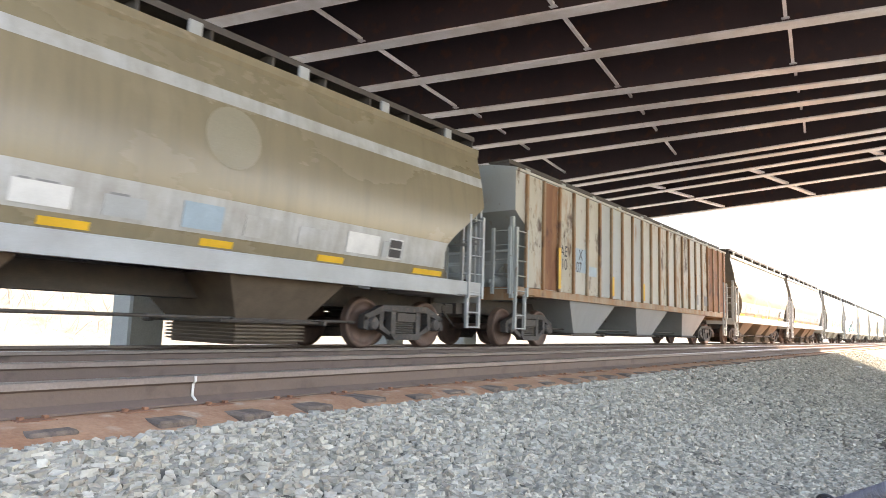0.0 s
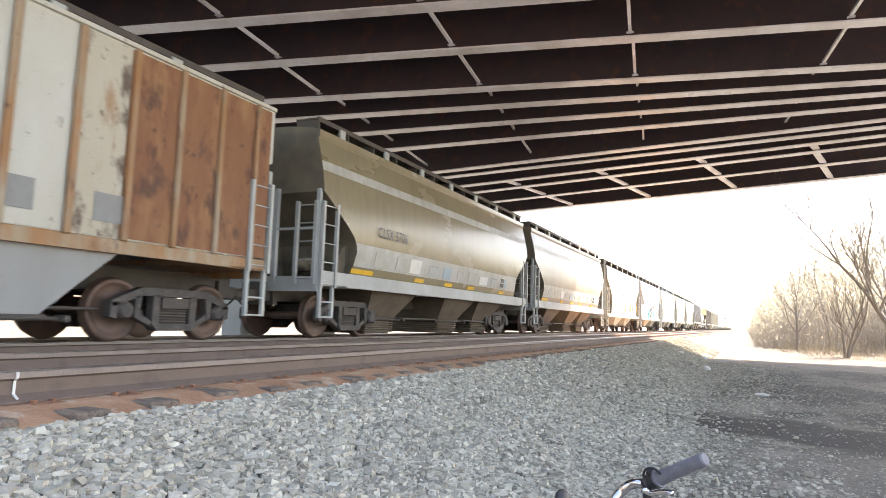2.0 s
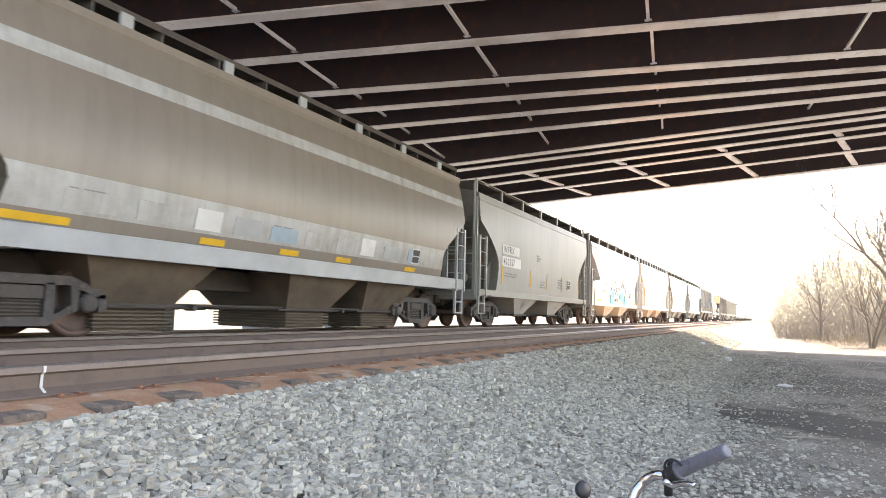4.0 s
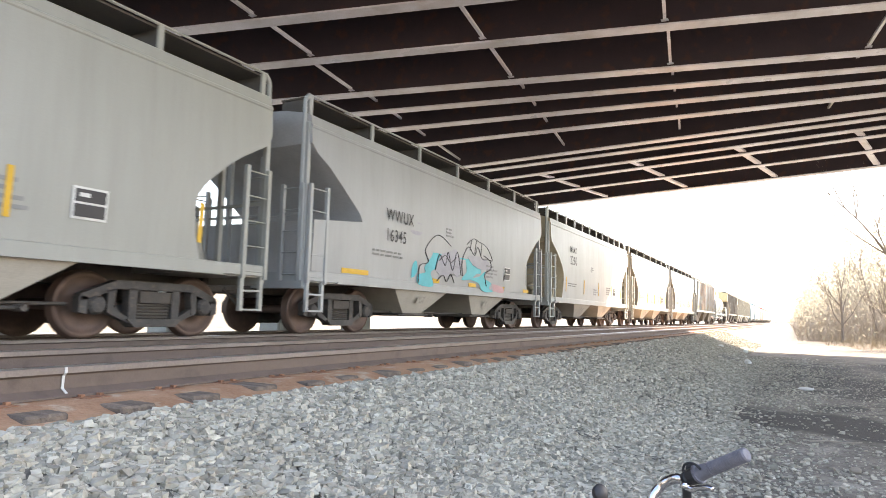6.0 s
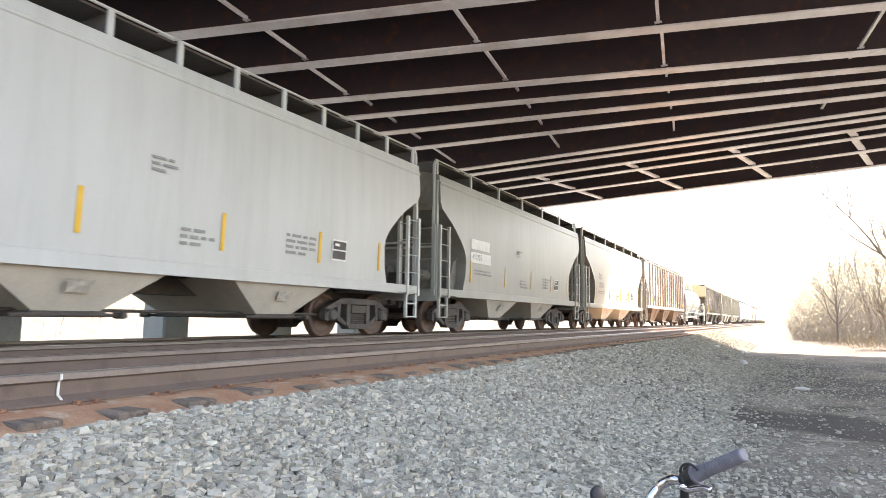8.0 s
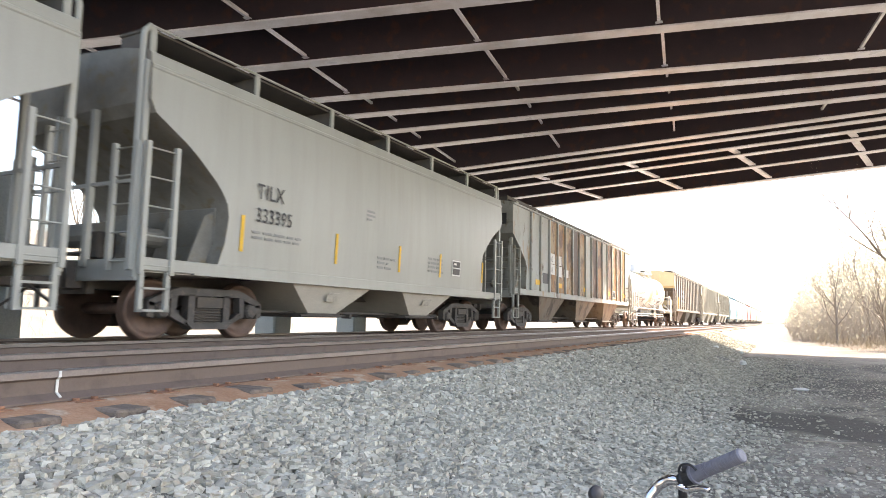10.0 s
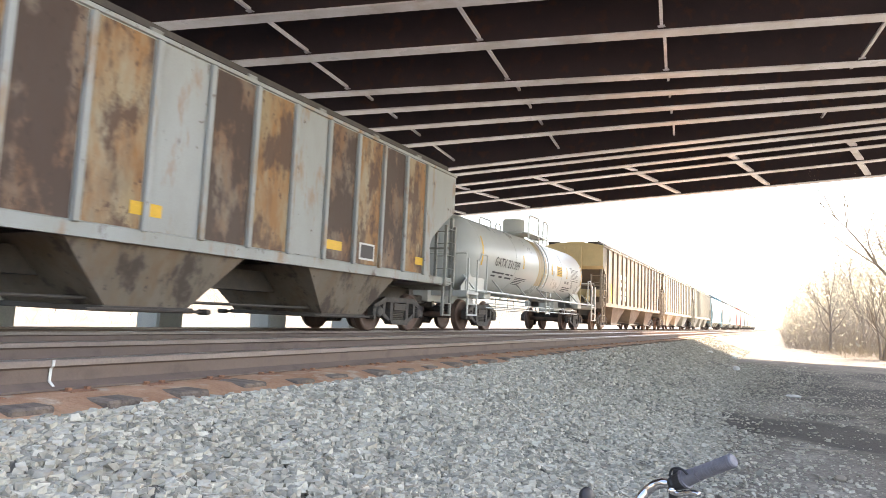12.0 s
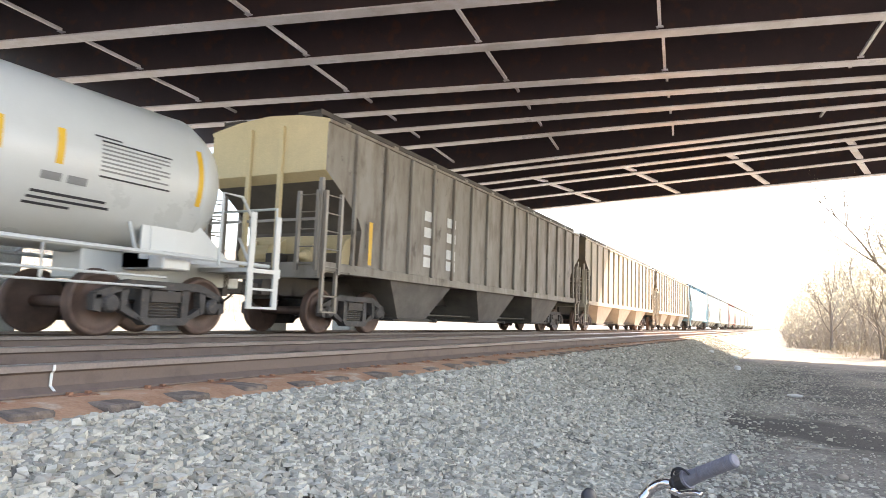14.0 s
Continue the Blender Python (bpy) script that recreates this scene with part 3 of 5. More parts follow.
def hopper(name, label, s0, s1, prof, mats, cut, bands, bays=3, sill=(1.10, 1.36), ribs=0, guard=False, post_gap=1.05, bay_mat=None, sill_mat=None, end_mat=None, post_mat=None, tone=None, trucks=2.35, panels=None, order=None, low=1, over=0.52, rib_start=0.95, front=None, bay_at=None, spread=None, bay=(None, 0.42, 1.45, 1.08, 0.42), slats=0):
    """One covered hopper car; origin on the rail at mid-length, front towards -y, +x the visible side."""
    c = tagged(empty(name), label, "railway car", "freight train cars")
    half = (s1 - s0) / 2
    lb = half - over
    body, end_m = mats[0], end_mat or mats[1]
    bm = bmesh.new()
    build_body(bm, prof, lb, cut, front or cut, bands, low)
    shell = part("body", bm, mats, c, "", True)
    shell.data.set_sharp_from_angle(angle=radians(24))
    post_mat, sill_mat, bay_mat = post_mat or body, sill_mat or body, bay_mat or body
    xs = 1.50 if ribs else 1.53
    for s in (-1, 1):
        bm = bmesh.new()
        x0, x1 = sorted((s * (xs - 0.10), s * (xs + 0.035)))
        bbox(bm, x0, x1, -lb, lb, sill[0], sill[1], 0.012)
        box(bm, *sorted((s * (xs - 0.05), s * (xs + 0.05))), -lb + 0.9, lb - 0.9, sill[0] - 0.015, sill[0] + 0.02)
        part("side_sill", bm, sill_mat, c)
    bm = bmesh.new()
    box(bm, -0.26, 0.26, -half + 0.35, half - 0.35, 0.74, 1.12)
    part("centre_sill", bm, BLACK, c)
    # discharge bays
    yt = half - trucks
    span = 2 * (yt - 1.45)
    z_top = sill[0] + 0.03
    w, zb, xt, xb, gate = bay
    w, spread = w or span / bays / 2 * 0.94, spread or span / bays
    for i in range(bays):
        y = bay_at[i] if bay_at else spread * (i - (bays - 1) / 2)
        b = shared("hopper_bay", ("bay", round(w, 2), zb, xb, gate, z_top), lambda t: build_bay(t, w, z_top, zb, xt, xb, gate), bay_mat, c, pose(0, y, 0))
        b.data = b.data if b.data.materials[0] == bay_mat else b.data.copy()
        b.data.materials[0] = bay_mat
        shared("outlet_gate", ("gate", zb, gate, xb), lambda t: build_gate(t, zb, gate, xb), BLACK, b)
        for x in (-xb - 0.06, xb + 0.06):
            shared("gate_shaft", ("shaft", gate), lambda t: build_shaft(t, gate), BLACK, b, pose(x, 0, zb - 0.04, 0, 0, 180 if x < 0 else 0))
        if slats:
            shared("outlet_body", ("outlet", gate, xb), lambda t: bbox(t, -xb + 0.08, xb - 0.08, -gate + 0.06, gate - 0.06, -0.11 - 0.055 * slats, -0.05, 0.01), bay_mat, b, pose(0, 0, zb))
        for k in range(slats):                           # stacked plates of the unloading outlet
            shared("slat", ("slat", gate, xb), lambda t: bbox(t, -xb, xb, -gate, gate, 0, 0.03, 0.006), bay_mat, b, pose(0, 0, zb - 0.125 - 0.055 * k))
    bm = bmesh.new()
    pipe(bm, [(0.9, -yt + 1.2, 0.46), (0.9, yt - 1.2, 0.46)], 0.025, 6)
    part("brake_pipe", bm, BLACK, c)
    # ends: platform, posts, ladders, steps, brake gear
    for e in (-1, 1):
        m = pose(0, 0, 0, 0, 0, 0 if e > 0 else 180)
        key = (prof[0][1], round(lb, 2), sill, cut)
        def platform(t):
            box(t, -1.5, 1.5, lb - 1.5, lb + 0.02, sill[0] - 0.02, sill[0] + 0.06)
            box(t, -1.5, 1.5, lb - 0.06, lb + 0.03, sill[0] - 0.14, sill[0] + 0.16)
        p = part_of(c, "end_platform", platform, sill_mat, m)
        def posts(t):
            box(t, -1.42, 1.42, lb + 0.0, lb + 0.05, 2.18, 2.23)
        part_of(c, "end_handrail", posts, post_mat, m)
        for x in (-0.42, 0.42):
            part_of(c, "end_post", lambda t: bbox(t, x - 0.05, x + 0.05, lb - 0.02, lb + 0.07, sill[0] + 0.05, cut[0][0] + 0.1 if not ribs else 4.10, 0.008), mats[1] if ribs else post_mat, m)
        for x in (-1.46, 1.46):
            part_of(c, "corner_post", lambda t: bbox(t, x - 0.045, x + 0.045, lb - 0.04, lb + 0.05, sill[0] - 0.1, 3.0 if not guard else 3.9, 0.008), post_mat, m)
        for s in (-1, 1):
            add_ladder(c, "ladder", (s * 1.56, lb - 0.02), (s * 1.56, lb - 0.50), sill[0] - 0.05, 2.75, 5, post_mat, m)
            add_ladder(c, "end_ladder", (s * 1.44, lb + 0.06), (s * 0.98, lb + 0.06), sill[0], 2.75, 5, post_mat, m)
            def step(t):
                for y in (lb - 0.06, lb - 0.48):
                    box(t, s * 1.52 - 0.03, s * 1.52 + 0.03, y - 0.035, y + 0.035, 0.42, sill[0] + 0.02)
                for z in (0.44, 0.74):
                    box(t, s * 1.52 - 0.03, s * 1.52 + 0.03, lb - 0.5, lb - 0.04, z - 0.015, z + 0.015)
            part_of(c, "step", step, post_mat, m)
        if e < 0:
            def gear(t):
                tube(t, (0.35, lb - 0.75, 1.62), (1.15, lb - 0.75, 1.62), 0.20, 14)
            part_of(c, "air_reservoir", gear, end_m, m, "cylindrical air reservoir")
            part_of(c, "brake_cylinder", lambda t: lathe(t, [(0.05, -0.1), (0.15, -0.08), (0.15, 0.3), (0.10, 0.36), (0.03, 0.6)], 14, pose(-0.6, lb - 0.95, 1.55, 0, 0, 90)), end_m, m)
            part_of(c, "control_valve", lambda t: bbox(t, -0.2, 0.15, lb - 0.6, lb - 0.3, 1.2, 1.6, 0.02), BLACK, m)
            part_of(c, "brake_pipe", lambda t: pipe(t, [(0.3, lb - 0.4, 1.3), (1.3, lb - 0.4, 1.3), (1.3, lb - 1.0, 1.35)], 0.025, 6), BLACK, m)
        inset = max(q[1] for q in cut)
        def end_plate(t):
            bbox(t, -1.32, 1.32, lb - inset + 0.02, lb - inset + 0.05, sill[1] - 0.1, 2.06, 0.008)
            for x in (-1.28, -0.45, 0.45, 1.28):
                prism(t, [(lb - inset + 0.05, sill[0] + 0.06), (lb - inset + 0.05, 2.0), (lb - inset + 0.22, 1.9), (lb - inset + 0.55, sill[0] + 0.06)], 0, x - 0.015, x + 0.015)
        part_of(c, "end_plate", end_plate, end_m, m, "upright end plate with gussets under the slope sheet")
        shared("coupler", "coupler", build_coupler, BLACK, c, pose(0, e * (half - 0.1), 0, 0, 0, 0 if e > 0 else 180))
        shared("air_hose", "hose", build_hose, BLACK, c, pose(0, e * (half - 0.1), 0, 0, 0, 0 if e > 0 else 180))
        add_truck(c, e * yt, tone)
    # roof: running boards and hatches
    ze = prof[-1][1] - 0.12
    for s in (-1, 1):
        bm = bmesh.new()
        h = 0.25 if guard else 0.10 if ribs else 0.20
        x0, x1 = sorted((s * 0.72, s * (1.34 if guard else 1.28)))
        box(bm, x0, x1, -lb + 0.05, lb - 0.05, ze + h, ze + h + 0.035)
        n = int(2 * lb / post_gap)
        for i in range(n + 1):
            y = -lb + 0.1 + (2 * lb - 0.2) * i / n
            box(bm, x0, x1, y - 0.02, y + 0.02, ze - 0.02, ze + h)
        if not guard:
            box(bm, s * 1.285 - 0.012, s * 1.285 + 0.012, -lb + 0.05, lb - 0.05, ze + h - 0.05, ze + h + 0.05)
            for i in range(int((2 * lb - 1.2) / 1.9) + 1):
                bk = shared("roof_bracket", ("bracket", round(h, 2)), lambda t: bbox(t, -0.03, 0.03, -0.10, 0.10, -0.10, h - 0.02, 0.008), post_mat, c, pose(s * 1.30, -lb + 0.9 + 1.9 * i, ze))
                bk.data = bk.data if bk.data.materials[0] == post_mat else bk.data.copy()
                bk.data.materials[0] = post_mat
        part("running_board", bm, BLACK, c, "dark grating roof walkway")
        if guard:
            bm = bmesh.new()
            xg, top = s * 1.40, ze + 0.30
            for i in range(n + 1):
                y = -lb + 0.1 + (2 * lb - 0.2) * i / n
                box(bm, xg - 0.02, xg + 0.02, y - 0.045, y + 0.045, ze - 0.14, top)
            tube(bm, (xg, -lb + 0.05, top), (xg, lb - 0.05, top), 0.022, 6)
            pipe(bm, [(xg, -lb + 0.06, top), (xg, -lb - 0.03, top - 0.1), (xg, -lb - 0.05, top - 0.16), (xg, -lb - 0.05, sill[0])], 0.042, 8)
            pipe(bm, [(xg, lb - 0.06, top), (xg, lb + 0.03, top - 0.1), (xg, lb + 0.05, top - 0.16), (xg, lb + 0.05, sill[0])], 0.042, 8)
            part("roof_rail", bm, post_mat, c, "roof edge rail on short posts")
    for i in range(6):
        y = -lb + 1.2 + (2 * lb - 2.4) * i / 5
        shared("roof_hatch", "hatch", lambda t: bbox(t, -0.40, 0.40, -0.55, 0.55, 0, 0.12, 0.03), body, c, pose(0, y, ze + 0.08))
    # exterior posts
    for i in range(ribs):
        y = -lb + rib_start + 2 * (lb - rib_start) * i / (ribs - 1)
        for s in (-1, 1):
            q = shared("side_post", ("rib", sill, body.name), lambda t: bbox(t, 0, 0.075, -0.045, 0.045, sill[1] - 0.02, 4.07, 0.012), (panels or [body])[0], c, pose(s * 1.52, y, 0, 0, 0, 0 if s > 0 else 180))
    if panels:
        rnd = random.Random(int(s0))
        for i in range(ribs - 1):
            y0 = -lb + rib_start + 2 * (lb - rib_start) * i / (ribs - 1) + 0.07
            y1 = y0 + 2 * (lb - rib_start) / (ribs - 1) - 0.14
            k = panels[1:][order[i % len(order)]] if order else rnd.choice(panels[1:])
            plate(c, "side_panel", 1.521, y0, y1, sill[1] + 0.01, 4.06, k, "", 0, 0.012)
    CARS.append((c, (s0 + s1) / 2))
    c["half"] = half
    return c, lb


def part_of(car, name, build, material, m, label=""):
    bm = bmesh.new()
    build(bm)
    o = part(name, bm, material, car, label)
    o.matrix_basis = m
    return o
# ---- train: paints ----
TAN = mat("tan_car_paint", (0.258, 0.217, 0.137), (0.235, 0.198, 0.127), 0.6, 0.26, 0.02, c3=(0.268, 0.227, 0.148), contrast=0.06, stretch=(1, 0.5, 1), drip=0.35)
TAN_BAY = mat("dirty_brown_hopper_bay", (0.16, 0.125, 0.09), (0.09, 0.072, 0.055), 1.8, 0.75, 0.1)
TAN_DARK = mat("weathered_tan_end", (0.17, 0.14, 0.095), (0.10, 0.088, 0.07), 2.0, 0.7, 0.1)
PALE = mat("pale_grey_stripe", (0.47, 0.49, 0.48), (0.36, 0.35, 0.31), 2.5, 0.5, 0.05, contrast=0.12, drip=0.4)
SILL_GREY = mat("pale_grey_sill", (0.42, 0.45, 0.45), (0.33, 0.34, 0.33), 1.5, 0.55, 0.08, contrast=0.12)
BROWN_GREY = mat("dusty_brown_paint", (0.25, 0.218, 0.18), (0.215, 0.188, 0.158), 0.8, 0.34, 0.03, contrast=0.07, drip=0.3)
GREY = mat("light_grey_car_paint", (0.335, 0.343, 0.312), (0.303, 0.31, 0.282), 0.8, 0.42, 0.02, contrast=0.07, stretch=(1, 1, 0.3), drip=0.13)
GREY_COOL = mat("cool_grey_car_paint", (0.375, 0.395, 0.395), (0.325, 0.34, 0.338), 0.9, 0.40, 0.02, contrast=0.07, stretch=(1, 1, 0.3), drip=0.13)
OFFWHITE = mat("offwhite_car_paint", (0.475, 0.50, 0.49), (0.425, 0.447, 0.43), 0.8, 0.42, 0.02, contrast=0.07, stretch=(1, 1, 0.3), drip=0.13)
GREY_END = mat("grimy_grey_end", (0.24, 0.235, 0.21), (0.15, 0.14, 0.12), 1.8, 0.7, 0.1, c3=(0.19, 0.16, 0.11))
COOL_END = mat("cool_grey_end_sheet", (0.44, 0.45, 0.455), (0.36, 0.365, 0.365), 1.8, 0.6, 0.1)
L_END = mat("dusty_grey_end", (0.33, 0.335, 0.31), (0.22, 0.215, 0.19), 1.6, 0.7, 0.1, c3=(0.17, 0.14, 0.10))
CREAM_END = mat("dusty_cream_end", (0.60, 0.52, 0.38), (0.50, 0.42, 0.29), 1.6, 0.7, 0.1)
DUSTY_BAY = mat("dusty_hopper_bay", (0.52, 0.495, 0.43), (0.42, 0.39, 0.335), 1.8, 0.7, 0.1)
DARK_BAY = mat("sooty_hopper_bay", (0.17, 0.155, 0.135), (0.10, 0.09, 0.08), 1.8, 0.75, 0.1)
SOOT_TAN_BAY = rusty("sooty_stained_hopper_bay", (0.21, 0.18, 0.145), (0.14, 0.12, 0.095), (0.17, 0.115, 0.07), (0.06, 0.048, 0.04), 0.5, 0.5)
PALE_BLUE = plain("pale_blue_patch", (0.34, 0.45, 0.52), 0.5)
STREAK = (1.0, 1.0, 0.14)
WORN_WHITE = rusty("worn_white_panel", (0.49, 0.495, 0.45), (0.44, 0.425, 0.35), (0.30, 0.16, 0.07), (0.12, 0.07, 0.045), 0.20, 0.22)
PALE_PANEL = rusty("pale_blue_grey_panel", (0.40, 0.435, 0.43), (0.37, 0.385, 0.36), (0.30, 0.19, 0.10), (0.15, 0.10, 0.07), 0.15, 0.10)
RUST_WHITE = rusty("rust_spotted_panel", (0.47, 0.46, 0.39), (0.42, 0.38, 0.29), (0.30, 0.15, 0.06), (0.085, 0.05, 0.035), 0.36, 0.50)
RUST_BROWN = rusty("rust_brown_panel", (0.25, 0.115, 0.055), (0.20, 0.085, 0.045), (0.32, 0.17, 0.08), (0.10, 0.05, 0.035), 0.45, 0.5, 0.75)
POST_RUST = rusty("rusty_post", (0.36, 0.31, 0.23), (0.28, 0.17, 0.085), (0.30, 0.145, 0.055), (0.12, 0.065, 0.04), 0.75, 0.3)
L_GREY = rusty("faded_blue_grey_panel", (0.36, 0.385, 0.375), (0.31, 0.315, 0.285), (0.31, 0.17, 0.065), (0.10, 0.06, 0.04), 0.32, 0.28)
L_TAN = rusty("stained_tan_panel", (0.36, 0.32, 0.235), (0.31, 0.215, 0.11), (0.30, 0.14, 0.045), (0.095, 0.05, 0.032), 0.80, 0.62)
L_DARK = rusty("dark_rust_panel", (0.24, 0.20, 0.155), (0.15, 0.09, 0.06), (0.21, 0.105, 0.05), (0.06, 0.036, 0.028), 0.7, 0.85)
N_GREY = rusty("dusty_grey_brown_side", (0.30, 0.275, 0.235), (0.20, 0.175, 0.142), (0.15, 0.12, 0.09), (0.10, 0.08, 0.062), 0.5, 0.25)
N_CREAM = mat("dirty_cream_side", (0.43, 0.40, 0.32), (0.34, 0.31, 0.25), 1.3, 0.6, 0.06, stretch=STREAK, contrast=0.12)
N_END = mat("cream_end_sheet", (0.66, 0.53, 0.30), (0.56, 0.45, 0.26), 1.2, 0.65, 0.08)
# Darker tone for the car end below the top of the cut-out.
LOW_END = mat("dark_lower_end", (0.10, 0.085, 0.068), (0.15, 0.125, 0.10), 2.0, 0.8, 0.1)
BLUE = mat("light_blue_side", (0.26, 0.42, 0.49), (0.22, 0.36, 0.42), 1.0, 0.5, 0.05)
RED = mat("faded_red_side", (0.36, 0.15, 0.135), (0.28, 0.12, 0.11), 1.0, 0.55, 0.05)
TANK_WHITE = mat("tank_white_paint", (0.60, 0.62, 0.60), (0.54, 0.56, 0.535), 0.7, 0.30, 0.015, contrast=0.05)
TANK_STAIN = mat("tank_rust_stain", (0.52, 0.36, 0.15), (0.60, 0.57, 0.48), 1.6, 0.5, 0.03, c3=(0.38, 0.21, 0.07), stretch=(1, 3, 0.3), amount=0.55)
CAP_BLUE = plain("blue_bearing_cap", (0.10, 0.17, 0.30), 0.5)
TEAL = plain("turquoise_spray_paint", (0.05, 0.50, 0.56), 0.5)
SPRAY_GREY = plain("silver_spray_paint", (0.36, 0.36, 0.40), 0.5)
PINK = plain("pink_spray_paint", (0.55, 0.33, 0.33), 0.6)
FADED_INK = plain("faded_lettering", (0.25, 0.255, 0.25), 0.6)
WHITE_PATCH = rusty("worn_white_patch", (0.62, 0.62, 0.58), (0.54, 0.53, 0.48), (0.36, 0.24, 0.13), (0.2, 0.14, 0.09), 0.3, 0.2)
BAY_DECAL = mat("grimy_decal", (0.34, 0.32, 0.28), (0.48, 0.46, 0.40), 9.0, 0.7, 0.05, spread=0.08)
PLACARD = plain("black_data_panel", (0.03, 0.03, 0.035), 0.5)

# end cut-outs of the side sheets: (height, inset) from the top down
CUT_ROUND = [(2.95, 0.0), (2.6, 0.5), (2.2, 1.08), (2.0, 1.26), (1.85, 1.30), (1.36, 1.22)]
CUT_SMOOTH = [(3.22, 0.0), (3.1, 0.2), (2.79, 0.75), (2.33, 1.30), (2.1, 1.46), (1.9, 1.50), (1.5, 1.46), (1.0, 1.30)]
CUT_PANEL = [(3.36, 0.05), (3.3, 0.30), (2.87, 0.9), (2.5, 1.4), (2.32, 1.62), (2.18, 1.62), (2.14, 0.12), (1.0, 0.12)]
CUT_FLAT = [(3.15, 0.0), (2.8, 0.55), (2.35, 1.15), (2.15, 1.28), (1.4, 1.20)]
ROUND_BANDS = [(0, 0), (1.36, 0), (1.55, 2), (2.05, 0), (3.39, 2), (3.59, 0)]
PLAIN_BANDS = [(0, 0)]


def side(prof, z):
    x, lean = width_at(prof, z)
    return x + 0.006, lean


def mark(c, prof, kind, y0, y1, z0, z1, material, label=""):
    x, lean = side(prof, z0)
    return plate(c, kind, x + 0.004, y0, y1, z0, z1, material, label, lean)


def write(c, prof, text, y, z, size, material=None, gap=1.0):
    x, lean = side(prof, z)
    return lettering(c, text, x + 0.020, y, z, size, lean, material, gap=gap)


def stencil(c, prof, y, z, w, lines, seed, dz=0.085, material=None):
    material = material or FADED_INK
    x, lean = side(prof, z - lines * dz * 0.5)
    return bars(c, x + 0.010, y, z, w, lines, dz, lean, seed, material)


def data_panel(c, prof, y, z, w=0.42, h=0.42):
    mark(c, prof, "data_panel", y - 0.03, y + w + 0.03, z - 0.03, z + h + 0.03, WHITE, "white-bordered black data panel")
    x, lean = side(prof, z)
    o = plate(c, "data_panel", x + 0.011, y, y + w, z, z + h * 0.46, PLACARD, "", lean)
    x, lean = side(prof, z + h * 0.54)
    plate(c, "data_panel", x + 0.013, y, y + w, z + h * 0.54, z + h, PLACARD, "", lean)
    bars(c, x + 0.022, y + 0.05, z + h * 0.72, w - 0.1, 1, 0.1, lean, 3, WHITE)


def tan_hopper(s0, s1, label, text, seed, body=TAN, strips=((1.2, 0.9), (4.15, 0.5), (5.95, 0.5), (7.6, 0.5), (10.3, 0.5)), bay_at=(-3.2, 0.75, 3.3)):
    c, lb = hopper("hopper_car", label, s0, s1, ROUND, [body, TAN_DARK, PALE], CUT_ROUND, ROUND_BANDS, 3, (1.08, 1.36), sill_mat=SILL_GREY, post_mat=SILL_GREY, bay_mat=TAN_BAY, end_mat=TAN_DARK, bay=(1.12, 0.46, 1.40, 0.95, 0.66), slats=5, bay_at=bay_at)
    rnd = random.Random(seed)
    for y, w in strips:
        mark(c, ROUND, "yellow_reflector", -lb + y, -lb + y + w, 1.40, 1.50, YELLOW, "yellow reflective strip")
    for i in range(int(lb * 2.2)):
        y = -lb + 2.0 + i * 0.92 + rnd.uniform(-0.1, 0.15)
        if y > lb - 2.4:
            break
        mark(c, ROUND, "stencil_panel", y, y + rnd.uniform(0.45, 0.75), 1.60, 1.60 + rnd.uniform(0.25, 0.36), (PALE, PALE, WHITE, SILL_GREY, PALE_BLUE)[i % 5], "pale patch of fresh paint with stencils")
        stencil(c, ROUND, y + 0.06, 1.84, 0.5, 3, seed + i, 0.08, FADED_INK)
    data_panel(c, ROUND, lb - 2.9, 1.62, 0.30, 0.30)
    if text:
        write(c, ROUND, text, -lb + 2.05, 2.28, 0.34, INK, 1.1)
    return c, lb


def grey_hopper(s0, s1, label, paint, seed, marks=(), bay=DUSTY_BAY, end=GREY_END, strips=True, sill=(0.98, 1.16), gap=1.9, front=None):
    c, lb = hopper("hopper_car", label, s0, s1, SMOOTH, [paint, end], CUT_SMOOTH, PLAIN_BANDS, 2, sill, guard=True, post_gap=gap, bay_mat=bay, sill_mat=paint, post_mat=paint, end_mat=end, trucks=2.2, front=front, spread=3.72, bay=(1.28, 0.44, 1.50, 1.20, 0.42))
    for text, y, z, size in marks:
        write(c, SMOOTH, text, -lb + y, z, size, INK, 1.1)
    stencil(c, SMOOTH, -lb + 2.0, 1.72, 1.2, 2, seed)
    stencil(c, SMOOTH, -lb + 5.2, 2.55, 0.45, 3, seed + 1)
    stencil(c, SMOOTH, lb - 4.6, 1.80, 0.8, 4, seed + 2, 0.10, FADED_INK)
    stencil(c, SMOOTH, lb - 6.8, 1.62, 0.7, 3, seed + 3, 0.10, FADED_INK)
    data_panel(c, SMOOTH, lb - 3.3, 1.52, 0.40, 0.34)
    for b in (-1.86, 1.86):                          # grimy oval decals on the bay faces
        plate(c, "decal", 1.395, b - 0.17, b + 0.17, 0.68, 0.86, BAY_DECAL, "grimy dark decal", 26, 0.003)
    if strips:
        for y in strips if isinstance(strips, tuple) else (1.75, 4.2, 6.5, 2 * lb - 3.72, 2 * lb - 1.75):
            mark(c, SMOOTH, "yellow_reflector", -lb + y, -lb + y + 0.075, 1.40, 1.98, YELLOW, "upright yellow reflective strip")
    return c, lb


